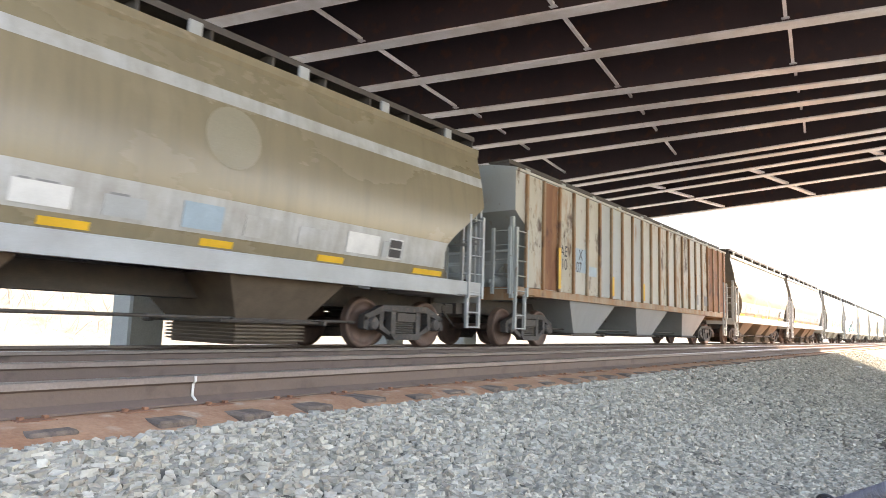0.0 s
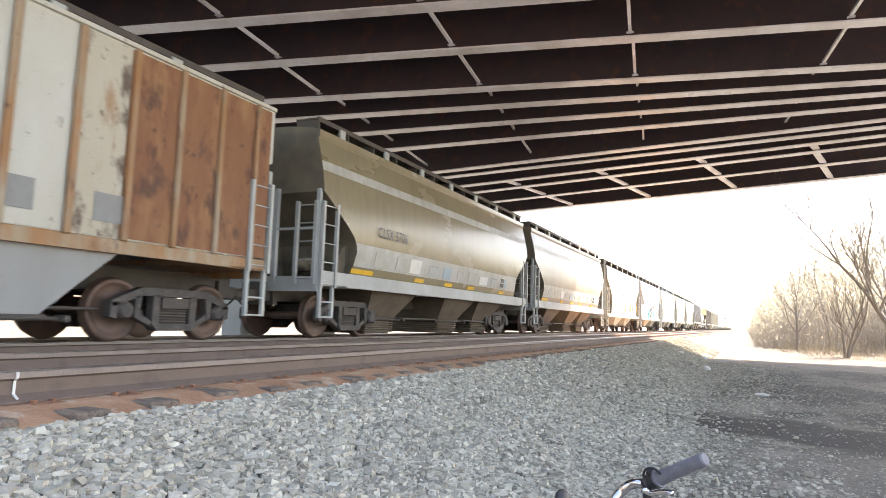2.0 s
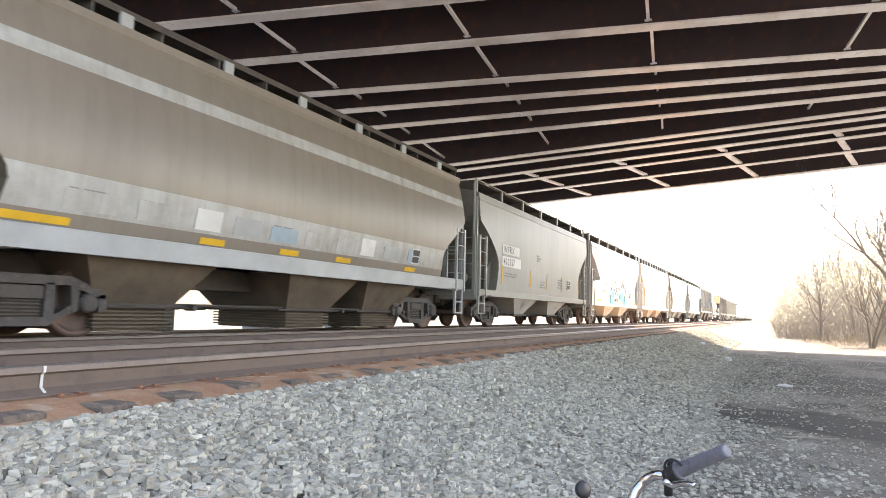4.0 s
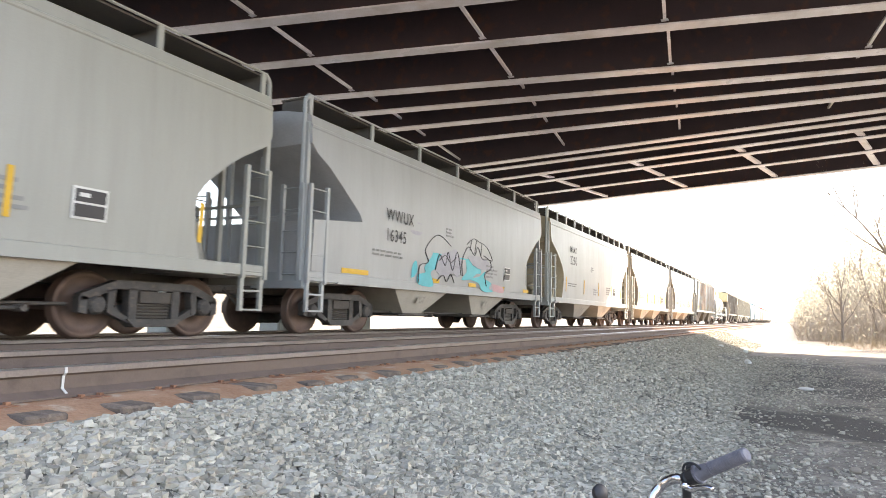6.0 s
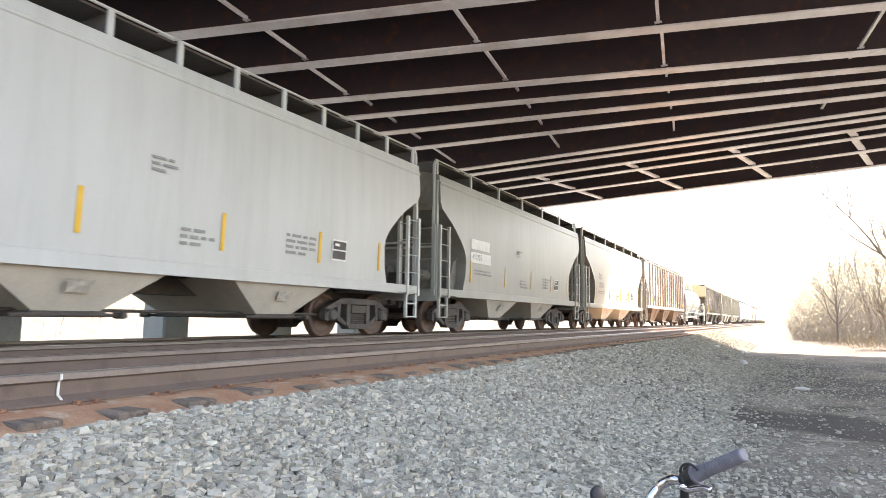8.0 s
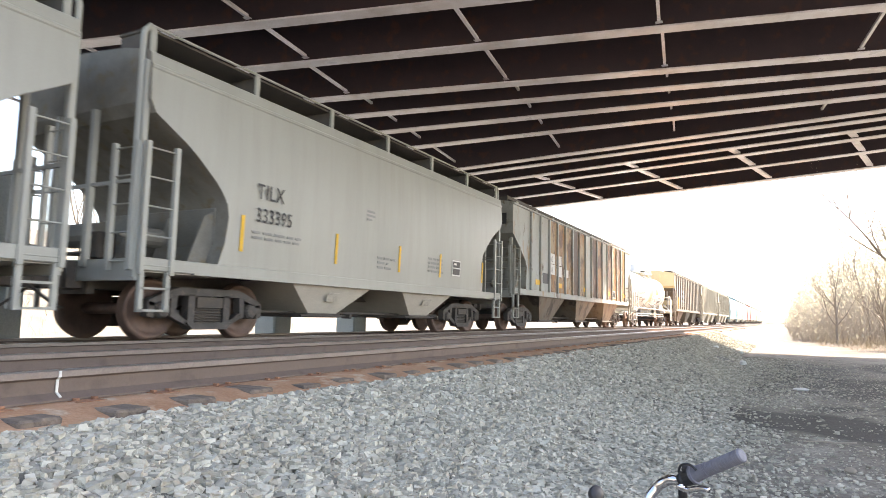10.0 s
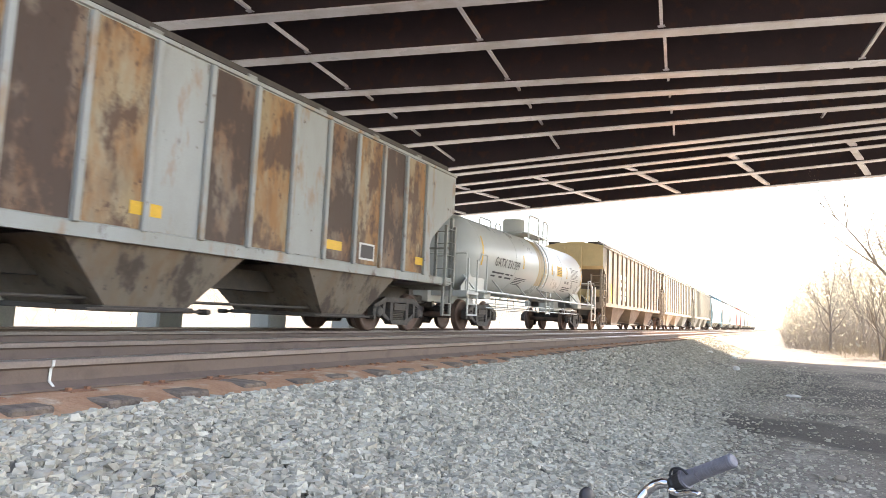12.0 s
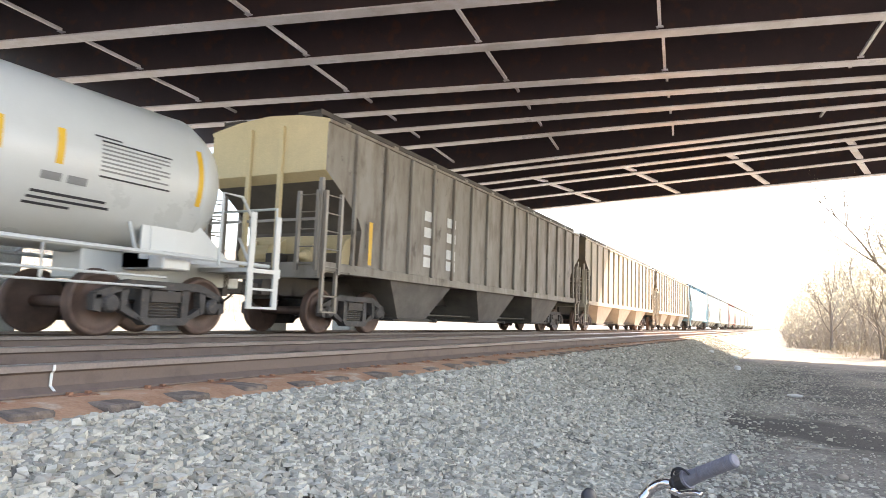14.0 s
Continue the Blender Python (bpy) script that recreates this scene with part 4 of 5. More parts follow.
def ribbed_hopper(s0, s1, label, mats, panels, bay, ribs=16, bays=3, end=None, post=None, order=None, low=1, over=0.52, rib_start=0.95, sill=None):
    return hopper("hopper_car", label, s0, s1, FLAT, mats, CUT_FLAT, PLAIN_BANDS, bays, (1.22, 1.40), ribs, bay_mat=bay, sill_mat=sill or mats[0], post_mat=post or mats[0], end_mat=end or mats[1], panels=panels, order=order, low=low, over=over, rib_start=rib_start, spread=4.65, bay=(1.55, 0.36, 1.46, 1.16, 0.68))


# ---- train: the cars in order ----
c, lb = tan_hopper(-6.4, 11.75, "long tan covered hopper car with pale stripes and yellow reflectors", "", 11, strips=((2.5, 0.55), (4.5, 0.55), (6.6, 0.55), (8.65, 0.55), (10.6, 0.5), (12.64, 0.55), (14.95, 0.85)), bay_at=(-4.3, -1.1, 3.7))
bm = bmesh.new()
rings = []
for k in range(13):
    z = 2.92 + 0.44 * math.sin(math.pi * (k / 12 - 0.5))
    half_w = 0.44 * math.cos(math.pi * (k / 12 - 0.5)) + 0.002
    rings.append([bm.verts.new((side(ROUND, z)[0] + 0.003, 2.4 + half_w * q, z)) for q in (-1, -0.5, 0, 0.5, 1)])
for a, b in zip(rings, rings[1:]):
    for k in range(4):
        bm.faces.new((a[k], a[k + 1], b[k + 1], b[k]))
part("painted_out_disc", bm, mat("olive_patch", (0.275, 0.247, 0.175), (0.25, 0.225, 0.155), 1.5, 0.42, 0.02), c, "round painted-out patch", True)

c, lb = ribbed_hopper(11.75, 31.55, "rust-streaked white ribbed covered hopper car", [WORN_WHITE, PALE_PANEL], [POST_RUST, WORN_WHITE, RUST_WHITE, PALE_PANEL, RUST_BROWN], GREY_COOL, 22, 3, end=PALE_PANEL, post=PALE_PANEL, over=0.82, rib_start=0.47, sill=POST_RUST, order=[1, 3, 1, 0, 1, 2, 2, 0, 2, 0, 0, 1, 0, 1, 1, 0, 0, 1, 0, 1, 1])
for y, z in ((1.98, 2.5), (5.34, 2.02), (7.81, 2.0)):
    plate(c, "yellow_reflector", 1.61, -lb + y, -lb + y + 0.13, 1.46, z, YELLOW, "upright yellow reflective strip")
plate(c, "lettering_patch", 1.536, -lb + 3.02, -lb + 3.70, 1.98, 2.62, PALE_BLUE, "pale blue lettering patch", 0, 0.003)
plate(c, "lettering_patch", 1.536, -lb + 3.86, -lb + 4.4, 1.93, 2.2, PALE_BLUE, "pale blue lettering patch", 0, 0.003)
for text, y, z in (("AE", 2.2, 2.32), ("10", 2.25, 1.98), ("X", 3.25, 2.32), ("07", 3.1, 1.98)):
    lettering(c, text, 1.545, -lb + y, z, 0.40, 0, INK)
for y in (lb - 4.6, lb - 3.4):
    plate(c, "data_panel", 1.538, y, y + 0.42, 1.60, 1.98, FADED_INK, "grey data panel")
plate(c, "side_panel", 1.537, lb - 3.0, lb - 0.1, 1.42, 4.05, RUST_BROWN, "brown rusted end panel", 0, 0.004)

tan_hopper(31.75, 45.95, "tan covered hopper car with pale stripes and dark lettering", "CLSX 5706", 5)
tan_hopper(45.95, 60.45, "dusty brown covered hopper car with pale stripes", "", 8, BROWN_GREY)

c, lb = grey_hopper(60.45, 73.9, "warm light grey two-bay covered hopper car", GREY, 21, strips=(1.75, 4.47, 6.37, 8.32, 10.98))
mark(c, SMOOTH, "number_panel", -lb + 1.75, -lb + 3.3, 2.36, 2.66, WHITE, "white lettering panel")
mark(c, SMOOTH, "number_panel", -lb + 1.75, -lb + 3.45, 1.96, 2.28, WHITE, "white lettering panel")
write(c, SMOOTH, "WFRX", -lb + 1.85, 2.40, 0.32, INK, 1.45)
write(c, SMOOTH, "410557", -lb + 1.85, 2.01, 0.32, INK, 1.3)

# car with turquoise spray painting
c, lb = grey_hopper(73.9, 87.25, "cool grey covered hopper car with turquoise spray painting", GREY_COOL, 31, [("WWUX", 2.45, 2.42, 0.38), ("16345", 2.45, 1.98, 0.38)], end=COOL_END, strips=False, front=CUT_PANEL)
for y, w in ((1.0, 0.9), (4.6, 0.35), (6.6, 0.45), (8.6, 0.45), (10.6, 0.5)):
    mark(c, SMOOTH, "yellow_reflector", -lb + y, -lb + y + w, 1.19, 1.29, YELLOW, "yellow reflective strip")


def curve_through(pts, closed=False, k=5):
    """Smooth run of points through pts."""
    n, out = len(pts), []
    for i in range(n if closed else n - 1):
        q = [pts[j % n] if closed else pts[min(max(j, 0), n - 1)] for j in (i - 1, i, i + 1, i + 2)]
        for s in range(k):
            t = s / k
            out.append(tuple(0.5 * (2 * q[1][a] + (q[2][a] - q[0][a]) * t + (2 * q[0][a] - 5 * q[1][a] + 4 * q[2][a] - q[3][a]) * t * t + (3 * q[1][a] - q[0][a] - 3 * q[2][a] + q[3][a]) * t ** 3) for a in (0, 1)))
    return out if closed else out + [pts[-1]]


def spray(car, blobs, material, x, label):
    bm = bmesh.new()
    for pts in blobs:
        prism(bm, curve_through(pts, True), 0, 0, 0.004)
    o = part("spray_painting", bm, material, car, label)
    o.matrix_basis = pose(x, -lb + 3.6, 1.05)
    return o


spray(c, [[(0.35, 0.06), (1.02, 0.06), (0.9, 0.38), (1.3, 0.55), (1.48, 0.82), (2.1, 0.86), (2.75, 0.84), (2.6, 1.0), (2.1, 1.06), (1.6, 1.08), (1.1, 1.12), (0.95, 0.8), (0.6, 0.5), (0.62, 0.36), (0.28, 0.28)],
          [(2.75, 0.92), (3.1, 0.95), (3.2, 0.72), (3.6, 0.76), (3.75, 0.55), (3.45, 0.50), (3.1, 0.34), (2.55, 0.30), (2.85, 0.55)],
          [(3.0, 0.34), (3.6, 0.44), (4.05, 0.62), (3.95, 0.42), (4.45, 0.30), (4.55, 0.06), (3.85, 0.06), (3.6, 0.26)],
          [(0.0, 0.2), (0.25, 0.35), (0.2, 0.6), (0.05, 0.5)]], TEAL, 1.578, "turquoise spray-painted letter shapes")
spray(c, [[(1.15, 0.45), (1.6, 0.3), (2.0, 0.45), (2.3, 0.35), (2.5, 0.7), (2.2, 1.05), (1.8, 0.95), (1.4, 0.85)], [(2.9, 0.95), (3.6, 1.0), (4.2, 0.9), (4.3, 0.7), (3.7, 0.65), (3.2, 0.75)],
          [(-0.1, 1.25), (0.3, 1.2), (0.55, 1.4), (0.3, 1.5), (0.0, 1.42)]], SPRAY_GREY, 1.585, "silver spray-painted letter shapes")
spray(c, [[(4.4, 0.12), (5.3, 0.05), (5.3, 0.22), (4.5, 0.28)]], PINK, 1.578, "faded pink spray paint")
bm = bmesh.new()
for run in ([(1.1, 0.45), (1.3, 0.85), (1.6, 0.6), (1.75, 0.95), (2.0, 0.5), (2.25, 1.0), (2.5, 0.4)], [(0.3, 0.1), (0.35, 0.5), (0.75, 0.62), (0.6, 0.92), (1.2, 1.32), (1.9, 1.12)],
            [(2.6, 0.4), (2.55, 0.8), (2.9, 1.2), (3.3, 1.0), (3.5, 1.25), (3.8, 0.95), (4.3, 0.95), (4.4, 0.7), (4.0, 0.55), (4.1, 0.2)],
            [(2.8, 1.25), (3.2, 1.45), (3.6, 1.4), (4.1, 1.3), (4.5, 0.95), (3.9, 1.05)], [(1.2, 0.2), (1.5, 0.35), (1.7, 0.2), (1.9, 0.4), (2.1, 0.2)], [(1.3, 0.7), (1.6, 0.85), (1.9, 0.7), (2.2, 0.85)], [(3.0, 1.1), (3.1, 1.4)], [(3.3, 1.05), (3.4, 1.42)], [(3.7, 1.0), (3.75, 1.38)]):
    pipe(bm, [(1.590, -lb + 3.6 + a, 1.05 + b) for a, b in curve_through(run)], 0.012, 4)
part("spray_outline", bm, INK, c, "black spray-painted outlines")

c, lb = grey_hopper(87.25, 100.85, "off-white two-bay covered hopper car with dusty cream end", OFFWHITE, 41, [("MRMX", 2.2, 2.97, 0.36), ("2260", 2.22, 2.50, 0.50)], end=CREAM_END, gap=1.05)
c, lb = grey_hopper(100.85, 114.2, "light grey two-bay covered hopper car with scrawled tags", GREY, 51)
mark(c, SMOOTH, "number_panel", -lb + 1.75, -lb + 3.0, 2.32, 2.60, WHITE, "white lettering panel")
mark(c, SMOOTH, "number_panel", -lb + 1.75, -lb + 3.1, 1.95, 2.24, WHITE, "white lettering panel")
write(c, SMOOTH, "410303", -lb + 1.82, 2.03, 0.24, FADED_INK, 1.1)
c, lb = grey_hopper(114.2, 127.7, "light grey two-bay covered hopper car with black lettering", GREY, 61, [("TILX", 2.05, 2.30, 0.36), ("333395", 2.05, 1.92, 0.33)], strips=(1.75, 4.2, 6.51, 8.44, 10.97))

c, lb = ribbed_hopper(127.7, 146.5, "heavily rust-stained grey ribbed covered hopper car", [L_GREY, L_END], [L_GREY, L_GREY, L_TAN, L_DARK], SOOT_TAN_BAY, 16, 3, end=L_END, post=L_END, rib_start=1.6, order=(0, 0, 1, 1, 1, 2, 1, 0, 2, 1, 0, 2, 1, 2, 1))
for y in (-lb + 2.1, -lb + 4.6, lb - 9.6, lb - 5.4, lb - 2.0):
    plate(c, "yellow_reflector", 1.538, y, y + 0.5, 1.60, 1.78, YELLOW, "yellow reflective strip")
plate(c, "data_panel", 1.538, -lb + 2.86, -lb + 3.42, 1.68, 2.06, PLACARD, "black data panel")
for y, z, w, h in ((3.62, 2.46, 0.62, 0.38), (3.62, 2.06, 0.62, 0.38), (4.42, 2.46, 0.60, 0.36), (4.42, 2.02, 0.66, 0.40), (5.36, 2.05, 0.56, 0.30)):
    plate(c, "lettering_patch", 1.539, -lb + y, -lb + y + w, z, z + h, WHITE_PATCH, "worn white lettering patch")
for text, y, z in (("AE", 3.68, 2.53), ("34", 3.70, 2.13), ("X", 4.58, 2.52)):
    lettering(c, text, 1.547, -lb + y, z, 0.30, 0, FADED_INK)
stencil(c, FLAT, -lb + 4.5, 2.26, 0.5, 2, 77, 0.12)
plate(c, "data_panel", 1.538, lb - 4.3, lb - 3.75, 1.5, 1.85, WHITE, "white-bordered black data panel")
plate(c, "data_panel", 1.545, lb - 4.25, lb - 3.8, 1.54, 1.81, PLACARD)
mp = plate(c, "end_placard", 0, 0, 0.55, 0, 0.36, PLACARD, "black end number panel")
mp.matrix_basis = pose(0.75, -lb - 0.012, 3.45, 0, 0, -90)
def tank_car(s0, s1, label):
    c = tagged(empty("tank_car"), label, "railway car", "freight train cars")
    half = (s1 - s0) / 2
    zc, r, lt = 2.37, 1.20, half - 1.25
    m = pose(0, 0, zc, 0, 0, 90)
    bm = bmesh.new()
    prof = [(0.02, -lt), (0.45, -lt + 0.05), (0.80, -lt + 0.18), (1.05, -lt + 0.38), (r, -lt + 0.72)]
    prof += [(r, -1.2), (r, 1.2)] + [(a, -b) for a, b in prof[::-1]]
    lathe(bm, prof, 56, m)
    part("tank", bm, TANK_WHITE, c, "glossy white cylindrical tank", True)
    for y in (-lt + 0.75, -2.6, 2.6, lt - 0.75):
        bm = bmesh.new()
        lathe(bm, [(r + 0.004, y - 0.02), (r + 0.008, y), (r + 0.004, y + 0.02)], 56, m)
        part("weld_seam", bm, TANK_WHITE, c)
    bm = bmesh.new()                                   # stained band below the dome
    n = 30
    for i in range(n):
        a0, a1 = (radians(-35 + 140 * k / n) for k in (i, i + 1))
        v = [bm.verts.new(((r + 0.005) * math.cos(a), y, zc + (r + 0.005) * math.sin(a))) for a, y in ((a0, -0.32), (a0, 0.60), (a1, 0.60), (a1, -0.32))]
        bm.faces.new(v)
    bmesh.ops.remove_doubles(bm, verts=bm.verts[:], dist=0.001)
    o = part("stained_band", bm, TANK_STAIN, c, "rust-stained band below the dome", True)
    bm = bmesh.new()
    lathe(bm, [(0.44, r - 0.1), (0.44, r + 0.12), (0.49, r + 0.13), (0.49, r + 0.18), (0.43, r + 0.19), (0.43, r + 0.60), (0.40, r + 0.66), (0.02, r + 0.67)], 24, pose(0, 0.02, zc, 0, -90, 0))
    part("dome", bm, TANK_WHITE, c, "white valve dome with stained collar", True)
    bm = bmesh.new()
    for x in (0.62, 0.9):
        box(bm, x - 0.13, x + 0.13, -1.1, 1.2, zc + r - 0.02, zc + r + 0.03)
        box(bm, -x - 0.13, -x + 0.13, -1.1, 1.2, zc + r - 0.02, zc + r + 0.03)
    part("platform", bm, TANK_WHITE, c, "white grating platform")
    for s in (-1, 1):
        for ya, yb in ((-1.0, 0.10), (0.60, 1.10)):
            bm = bmesh.new()
            x, z0, z1 = s * 1.0, zc + r - 0.25, zc + r + 0.66
            pipe(bm, [(x, ya, z0), (x, ya, z1 - 0.1), (x, ya + 0.1, z1), (x, yb - 0.1, z1), (x, yb, z1 - 0.1), (x, yb, z0)], 0.032, 6)
            tube(bm, (x, ya, z1 - 0.5), (x, yb, z1 - 0.5), 0.022, 6)
            part("platform_rail", bm, TANK_WHITE, c, "white bent-pipe safety rail")
    bm = bmesh.new()
    arc = [((r + 0.10) * math.cos(a), zc + (r + 0.10) * math.sin(a)) for a in (radians(60 - 10 * k) for k in range(11))] + [(1.38, 1.45), (1.38, 0.62)]
    for y in (0.06, 0.52):
        pipe(bm, [(x, y, z) for x, z in arc], 0.024, 6)
    tube(bm, (arc[0][0], 0.06, arc[0][1]), (arc[0][0], 0.52, arc[0][1]), 0.014, 6)
    steps = part("ladder", bm, TANK_WHITE, c, "white curved side ladder")
    for x, z in arc[1:11] + [(1.38, 1.2), (1.38, 0.92), (1.38, 0.66)]:
        shared("rung", "tank rung", lambda t: tube(t, (0, 0.06, 0), (0, 0.52, 0), 0.014, 6), TANK_WHITE, steps, pose(x, 0, z))
    for s in (-1, 1):
        bm = bmesh.new()
        x = s * 1.42
        pipe(bm, [(x, -half + 0.75, 1.18), (x, half - 0.75, 1.18)], 0.035, 6)
        for i in range(7):
            y = -half + 1.2 + (2 * half - 2.4) * i / 6
            tube(bm, (x, y, 1.18), (s * 0.9, y + 0.25, 1.65), 0.025, 6)
        part("side_handrail", bm, TANK_WHITE, c, "white side handrail")
        bm = bmesh.new()
        pipe(bm, [(s * 1.15, -half + 2.6, 0.86), (s * 1.15, half - 2.6, 0.86)], 0.022, 6)
        pipe(bm, [(s * 1.15, -half + 2.6, 0.72), (s * 1.15, half - 2.6, 0.72)], 0.018, 6)
        for y in (-3.2, -1.2, 1.2, 3.2):
            tube(bm, (s * 1.15, y, 0.70), (s * 1.15, y, 1.2), 0.02, 6)
        part("brake_rod", bm, TANK_WHITE, c)
    for e in (-1, 1):
        m2 = pose(0, 0, 0, 0, 0, 0 if e > 0 else 180)
        part_of(c, "stub_sill", lambda t: (bbox(t, -0.35, 0.35, half - 3.4, half - 0.35, 0.80, 1.26, 0.02), bbox(t, -1.25, 1.25, half - 2.75, half - 2.25, 0.98, 1.24, 0.02)), TANK_WHITE, m2)
        part_of(c, "saddle", lambda t: prism(t, [(-0.95, 1.0), (-0.95, 1.62), (-0.6, 1.36), (0, 1.2), (0.6, 1.36), (0.95, 1.62), (0.95, 1.0)], 1, half - 2.75, half - 2.3), TANK_WHITE, m2, "white tank saddle")
        for x in (-0.92, 0.92):
            part_of(c, "end_gusset", lambda t: prism(t, [(half - 1.25, 1.12), (half - 1.25, 1.28), (half - 2.2, 2.0), (half - 2.9, 1.75), (half - 2.9, 1.12)], 0, x - 0.015, x + 0.015), TANK_WHITE, m2, "white gusset plate below the tank head")
        part_of(c, "end_platform", lambda t: (box(t, -1.48, 1.48, half - 1.3, half - 0.55, 1.05, 1.12), box(t, -1.48, 1.48, half - 0.58, half - 0.52, 0.98, 1.14)), TANK_WHITE, m2)
        for s in (-1, 1):
            def gate(t):
                for y in (half - 0.62, half - 1.22):
                    box(t, s * 1.46 - 0.02, s * 1.46 + 0.02, y - (0.06 if e > 0 else 0.025), y + (0.06 if e > 0 else 0.025), 0.45, 2.05)
                for z in (0.47, 0.78, 1.1):
                    box(t, s * 1.46 - 0.02, s * 1.46 + 0.02, half - 1.22, half - 0.62, z - 0.02, z + 0.02)
                pipe(t, [(s * 1.46, half - 1.22, 1.9), (s * 1.46, half - 1.5, 2.25), (s * 1.46, half - 1.9, 2.25), (s * 1.46, half - 1.9, 1.1)], 0.025, 6)
            part_of(c, "corner_post", gate, TANK_WHITE, m2, "white corner posts with steps")
        part_of(c, "end_rail", lambda t: pipe(t, [(-1.4, half - 0.6, 1.1), (-1.4, half - 0.6, 2.2), (1.4, half - 0.6, 2.2), (1.4, half - 0.6, 1.1)], 0.024, 6), TANK_WHITE, m2)
        shared("coupler", "coupler", build_coupler, BLACK, c, pose(0, e * (half - 0.1), 0, 0, 0, 0 if e > 0 else 180))
        shared("air_hose", "hose", build_hose, BLACK, c, pose(0, e * (half - 0.1), 0, 0, 0, 0 if e > 0 else 180))
        add_truck(c, e * (half - 2.5), CAP_BLUE)

    def on_tank(a, k=0.008):
        a = radians(a)
        return (r + k) * math.cos(a), zc + (r + k) * math.sin(a), -(90 - math.degrees(math.pi / 2 - a))
    for text, y, a, size in (("GATX 231389", -lt + 1.85, -14, 0.40),):
        x, z, _ = on_tank(a, 0.03)
        lettering(c, text, x, y, z, size, -a, INK, gap=1.1)
    def curved(name, y, w, a0, a1, material, label=""):
        b = bmesh.new()
        k = 6
        for i in range(k):
            p, q = (radians(a0 + (a1 - a0) * j / k) for j in (i, i + 1))
            b.faces.new([b.verts.new(((r + 0.006) * math.cos(a), yy, zc + (r + 0.006) * math.sin(a))) for a, yy in ((p, y), (p, y + w), (q, y + w), (q, y))])
        part(name, b, material, c, label)
    for y, a0, a1 in ((0.85, -18, 25), (4.4, -9.6, 12.5), (7.62, -8, 12.5), (9.6, -9.6, 12.5), (11.82, -18, 25)):
        curved("yellow_reflector", -lt + y, 0.10, a0, a1, YELLOW, "upright yellow reflective strip")
    curved("placard", lt - 4.45, 0.66, -8, 11, YELLOW, "yellow warning placard")
    for i in range(5):
        curved("stencil", lt - 4.45 + 0.06, 0.54, -5.5 + 3.2 * i, -4.4 + 3.2 * i, INK)
    # stencilled lines: distance along the tank, length, angle round it, height in degrees
    for y, w, a, h in ((1.9, 0.95, -26, 2.6), (3.0, 0.35, -26, 2.6), (3.45, 0.2, -26, 2.6), (1.9, 0.35, -32, 2.6), (2.55, 0.3, -32, 2.6), (3.05, 0.55, -32, 2.6),
                       (3.95, 1.05, -28, 1.4), (3.93, 1.05, -31, 1.4), (3.9, 0.8, -34, 1.4), (3.88, 0.7, -37, 1.4), (3.86, 0.6, -40, 1.4),
                       (10.1, 0.4, 13.5, 1.2), (10.2, 1.12, 11, 1.2), (10.2, 1.12, -12, 1.2), (9.4, 1.0, -29, 1.8), (9.38, 1.1, -33, 1.8), (9.36, 0.6, -37, 1.8)):
        curved("stencil", -lt + y, w, a, a + h, INK)
    for k in range(7):
        curved("stencil", -lt + 10.2, 1.08 - 0.15 * (k % 3 == 2), 8.2 - 2.7 * k, 9.4 - 2.7 * k, FADED_INK)
    for y, w in ((9.46, 0.26), (9.80, 0.26)):
        curved("stencil", -lt + y, w, -20, -15, FADED_INK)
    CARS.append((c, (s0 + s1) / 2))
    c["half"] = half
    return c


tank_car(146.5, 161.75, "white tank car with rust-stained band below its dome")

c, lb = ribbed_hopper(161.75, 180.3, "dusty grey-brown ribbed covered hopper car with cream end", [N_GREY, N_END, LOW_END], None, DARK_BAY, 15, 3, end=N_END, post=BROWN_GREY, low=2)
plate(c, "yellow_reflector", 1.61, -lb + 1.43, -lb + 1.55, 1.44, 2.34, YELLOW, "upright yellow reflective strip")
for y in (-lb + 3.9, -lb + 5.1):
    for z in (1.62, 1.92, 2.35, 2.75):
        plate(c, "lettering_patch", 1.528, y, y + 0.5, z, z + 0.24, WHITE, "worn white lettering patch")
c, lb = ribbed_hopper(180.3, 199.0, "dirty cream ribbed covered hopper car", [N_CREAM, TAN_DARK], None, DUSTY_BAY, 15, 3)
c, lb = ribbed_hopper(199.0, 217.7, "dirty cream ribbed covered hopper car", [N_CREAM, TAN_DARK], None, DUSTY_BAY, 15, 3)
s = 217.7
for k, (paint, label) in enumerate(((BLUE, "light blue covered hopper car"), (OFFWHITE, "white covered hopper car"), (OFFWHITE, "white covered hopper car"), (RED, "faded red covered hopper car"), (GREY, "light grey covered hopper car"),
                                    (GREY, "light grey covered hopper car"), (N_CREAM, "cream covered hopper car"), (OFFWHITE, "white covered hopper car"), (GREY_COOL, "cool grey covered hopper car"), (GREY, "light grey covered hopper car"))):
    hopper("hopper_car", label, s, s + 17.0, SMOOTH, [paint, GREY_END], CUT_SMOOTH, PLAIN_BANDS, 3, (0.98, 1.16), guard=True, bay_mat=DUSTY_BAY, sill_mat=paint, post_mat=paint)
    s += 17.0
# ---- overpass: braces and piers ----
X_LEFT, X_RIGHT = -19.5, 9.0


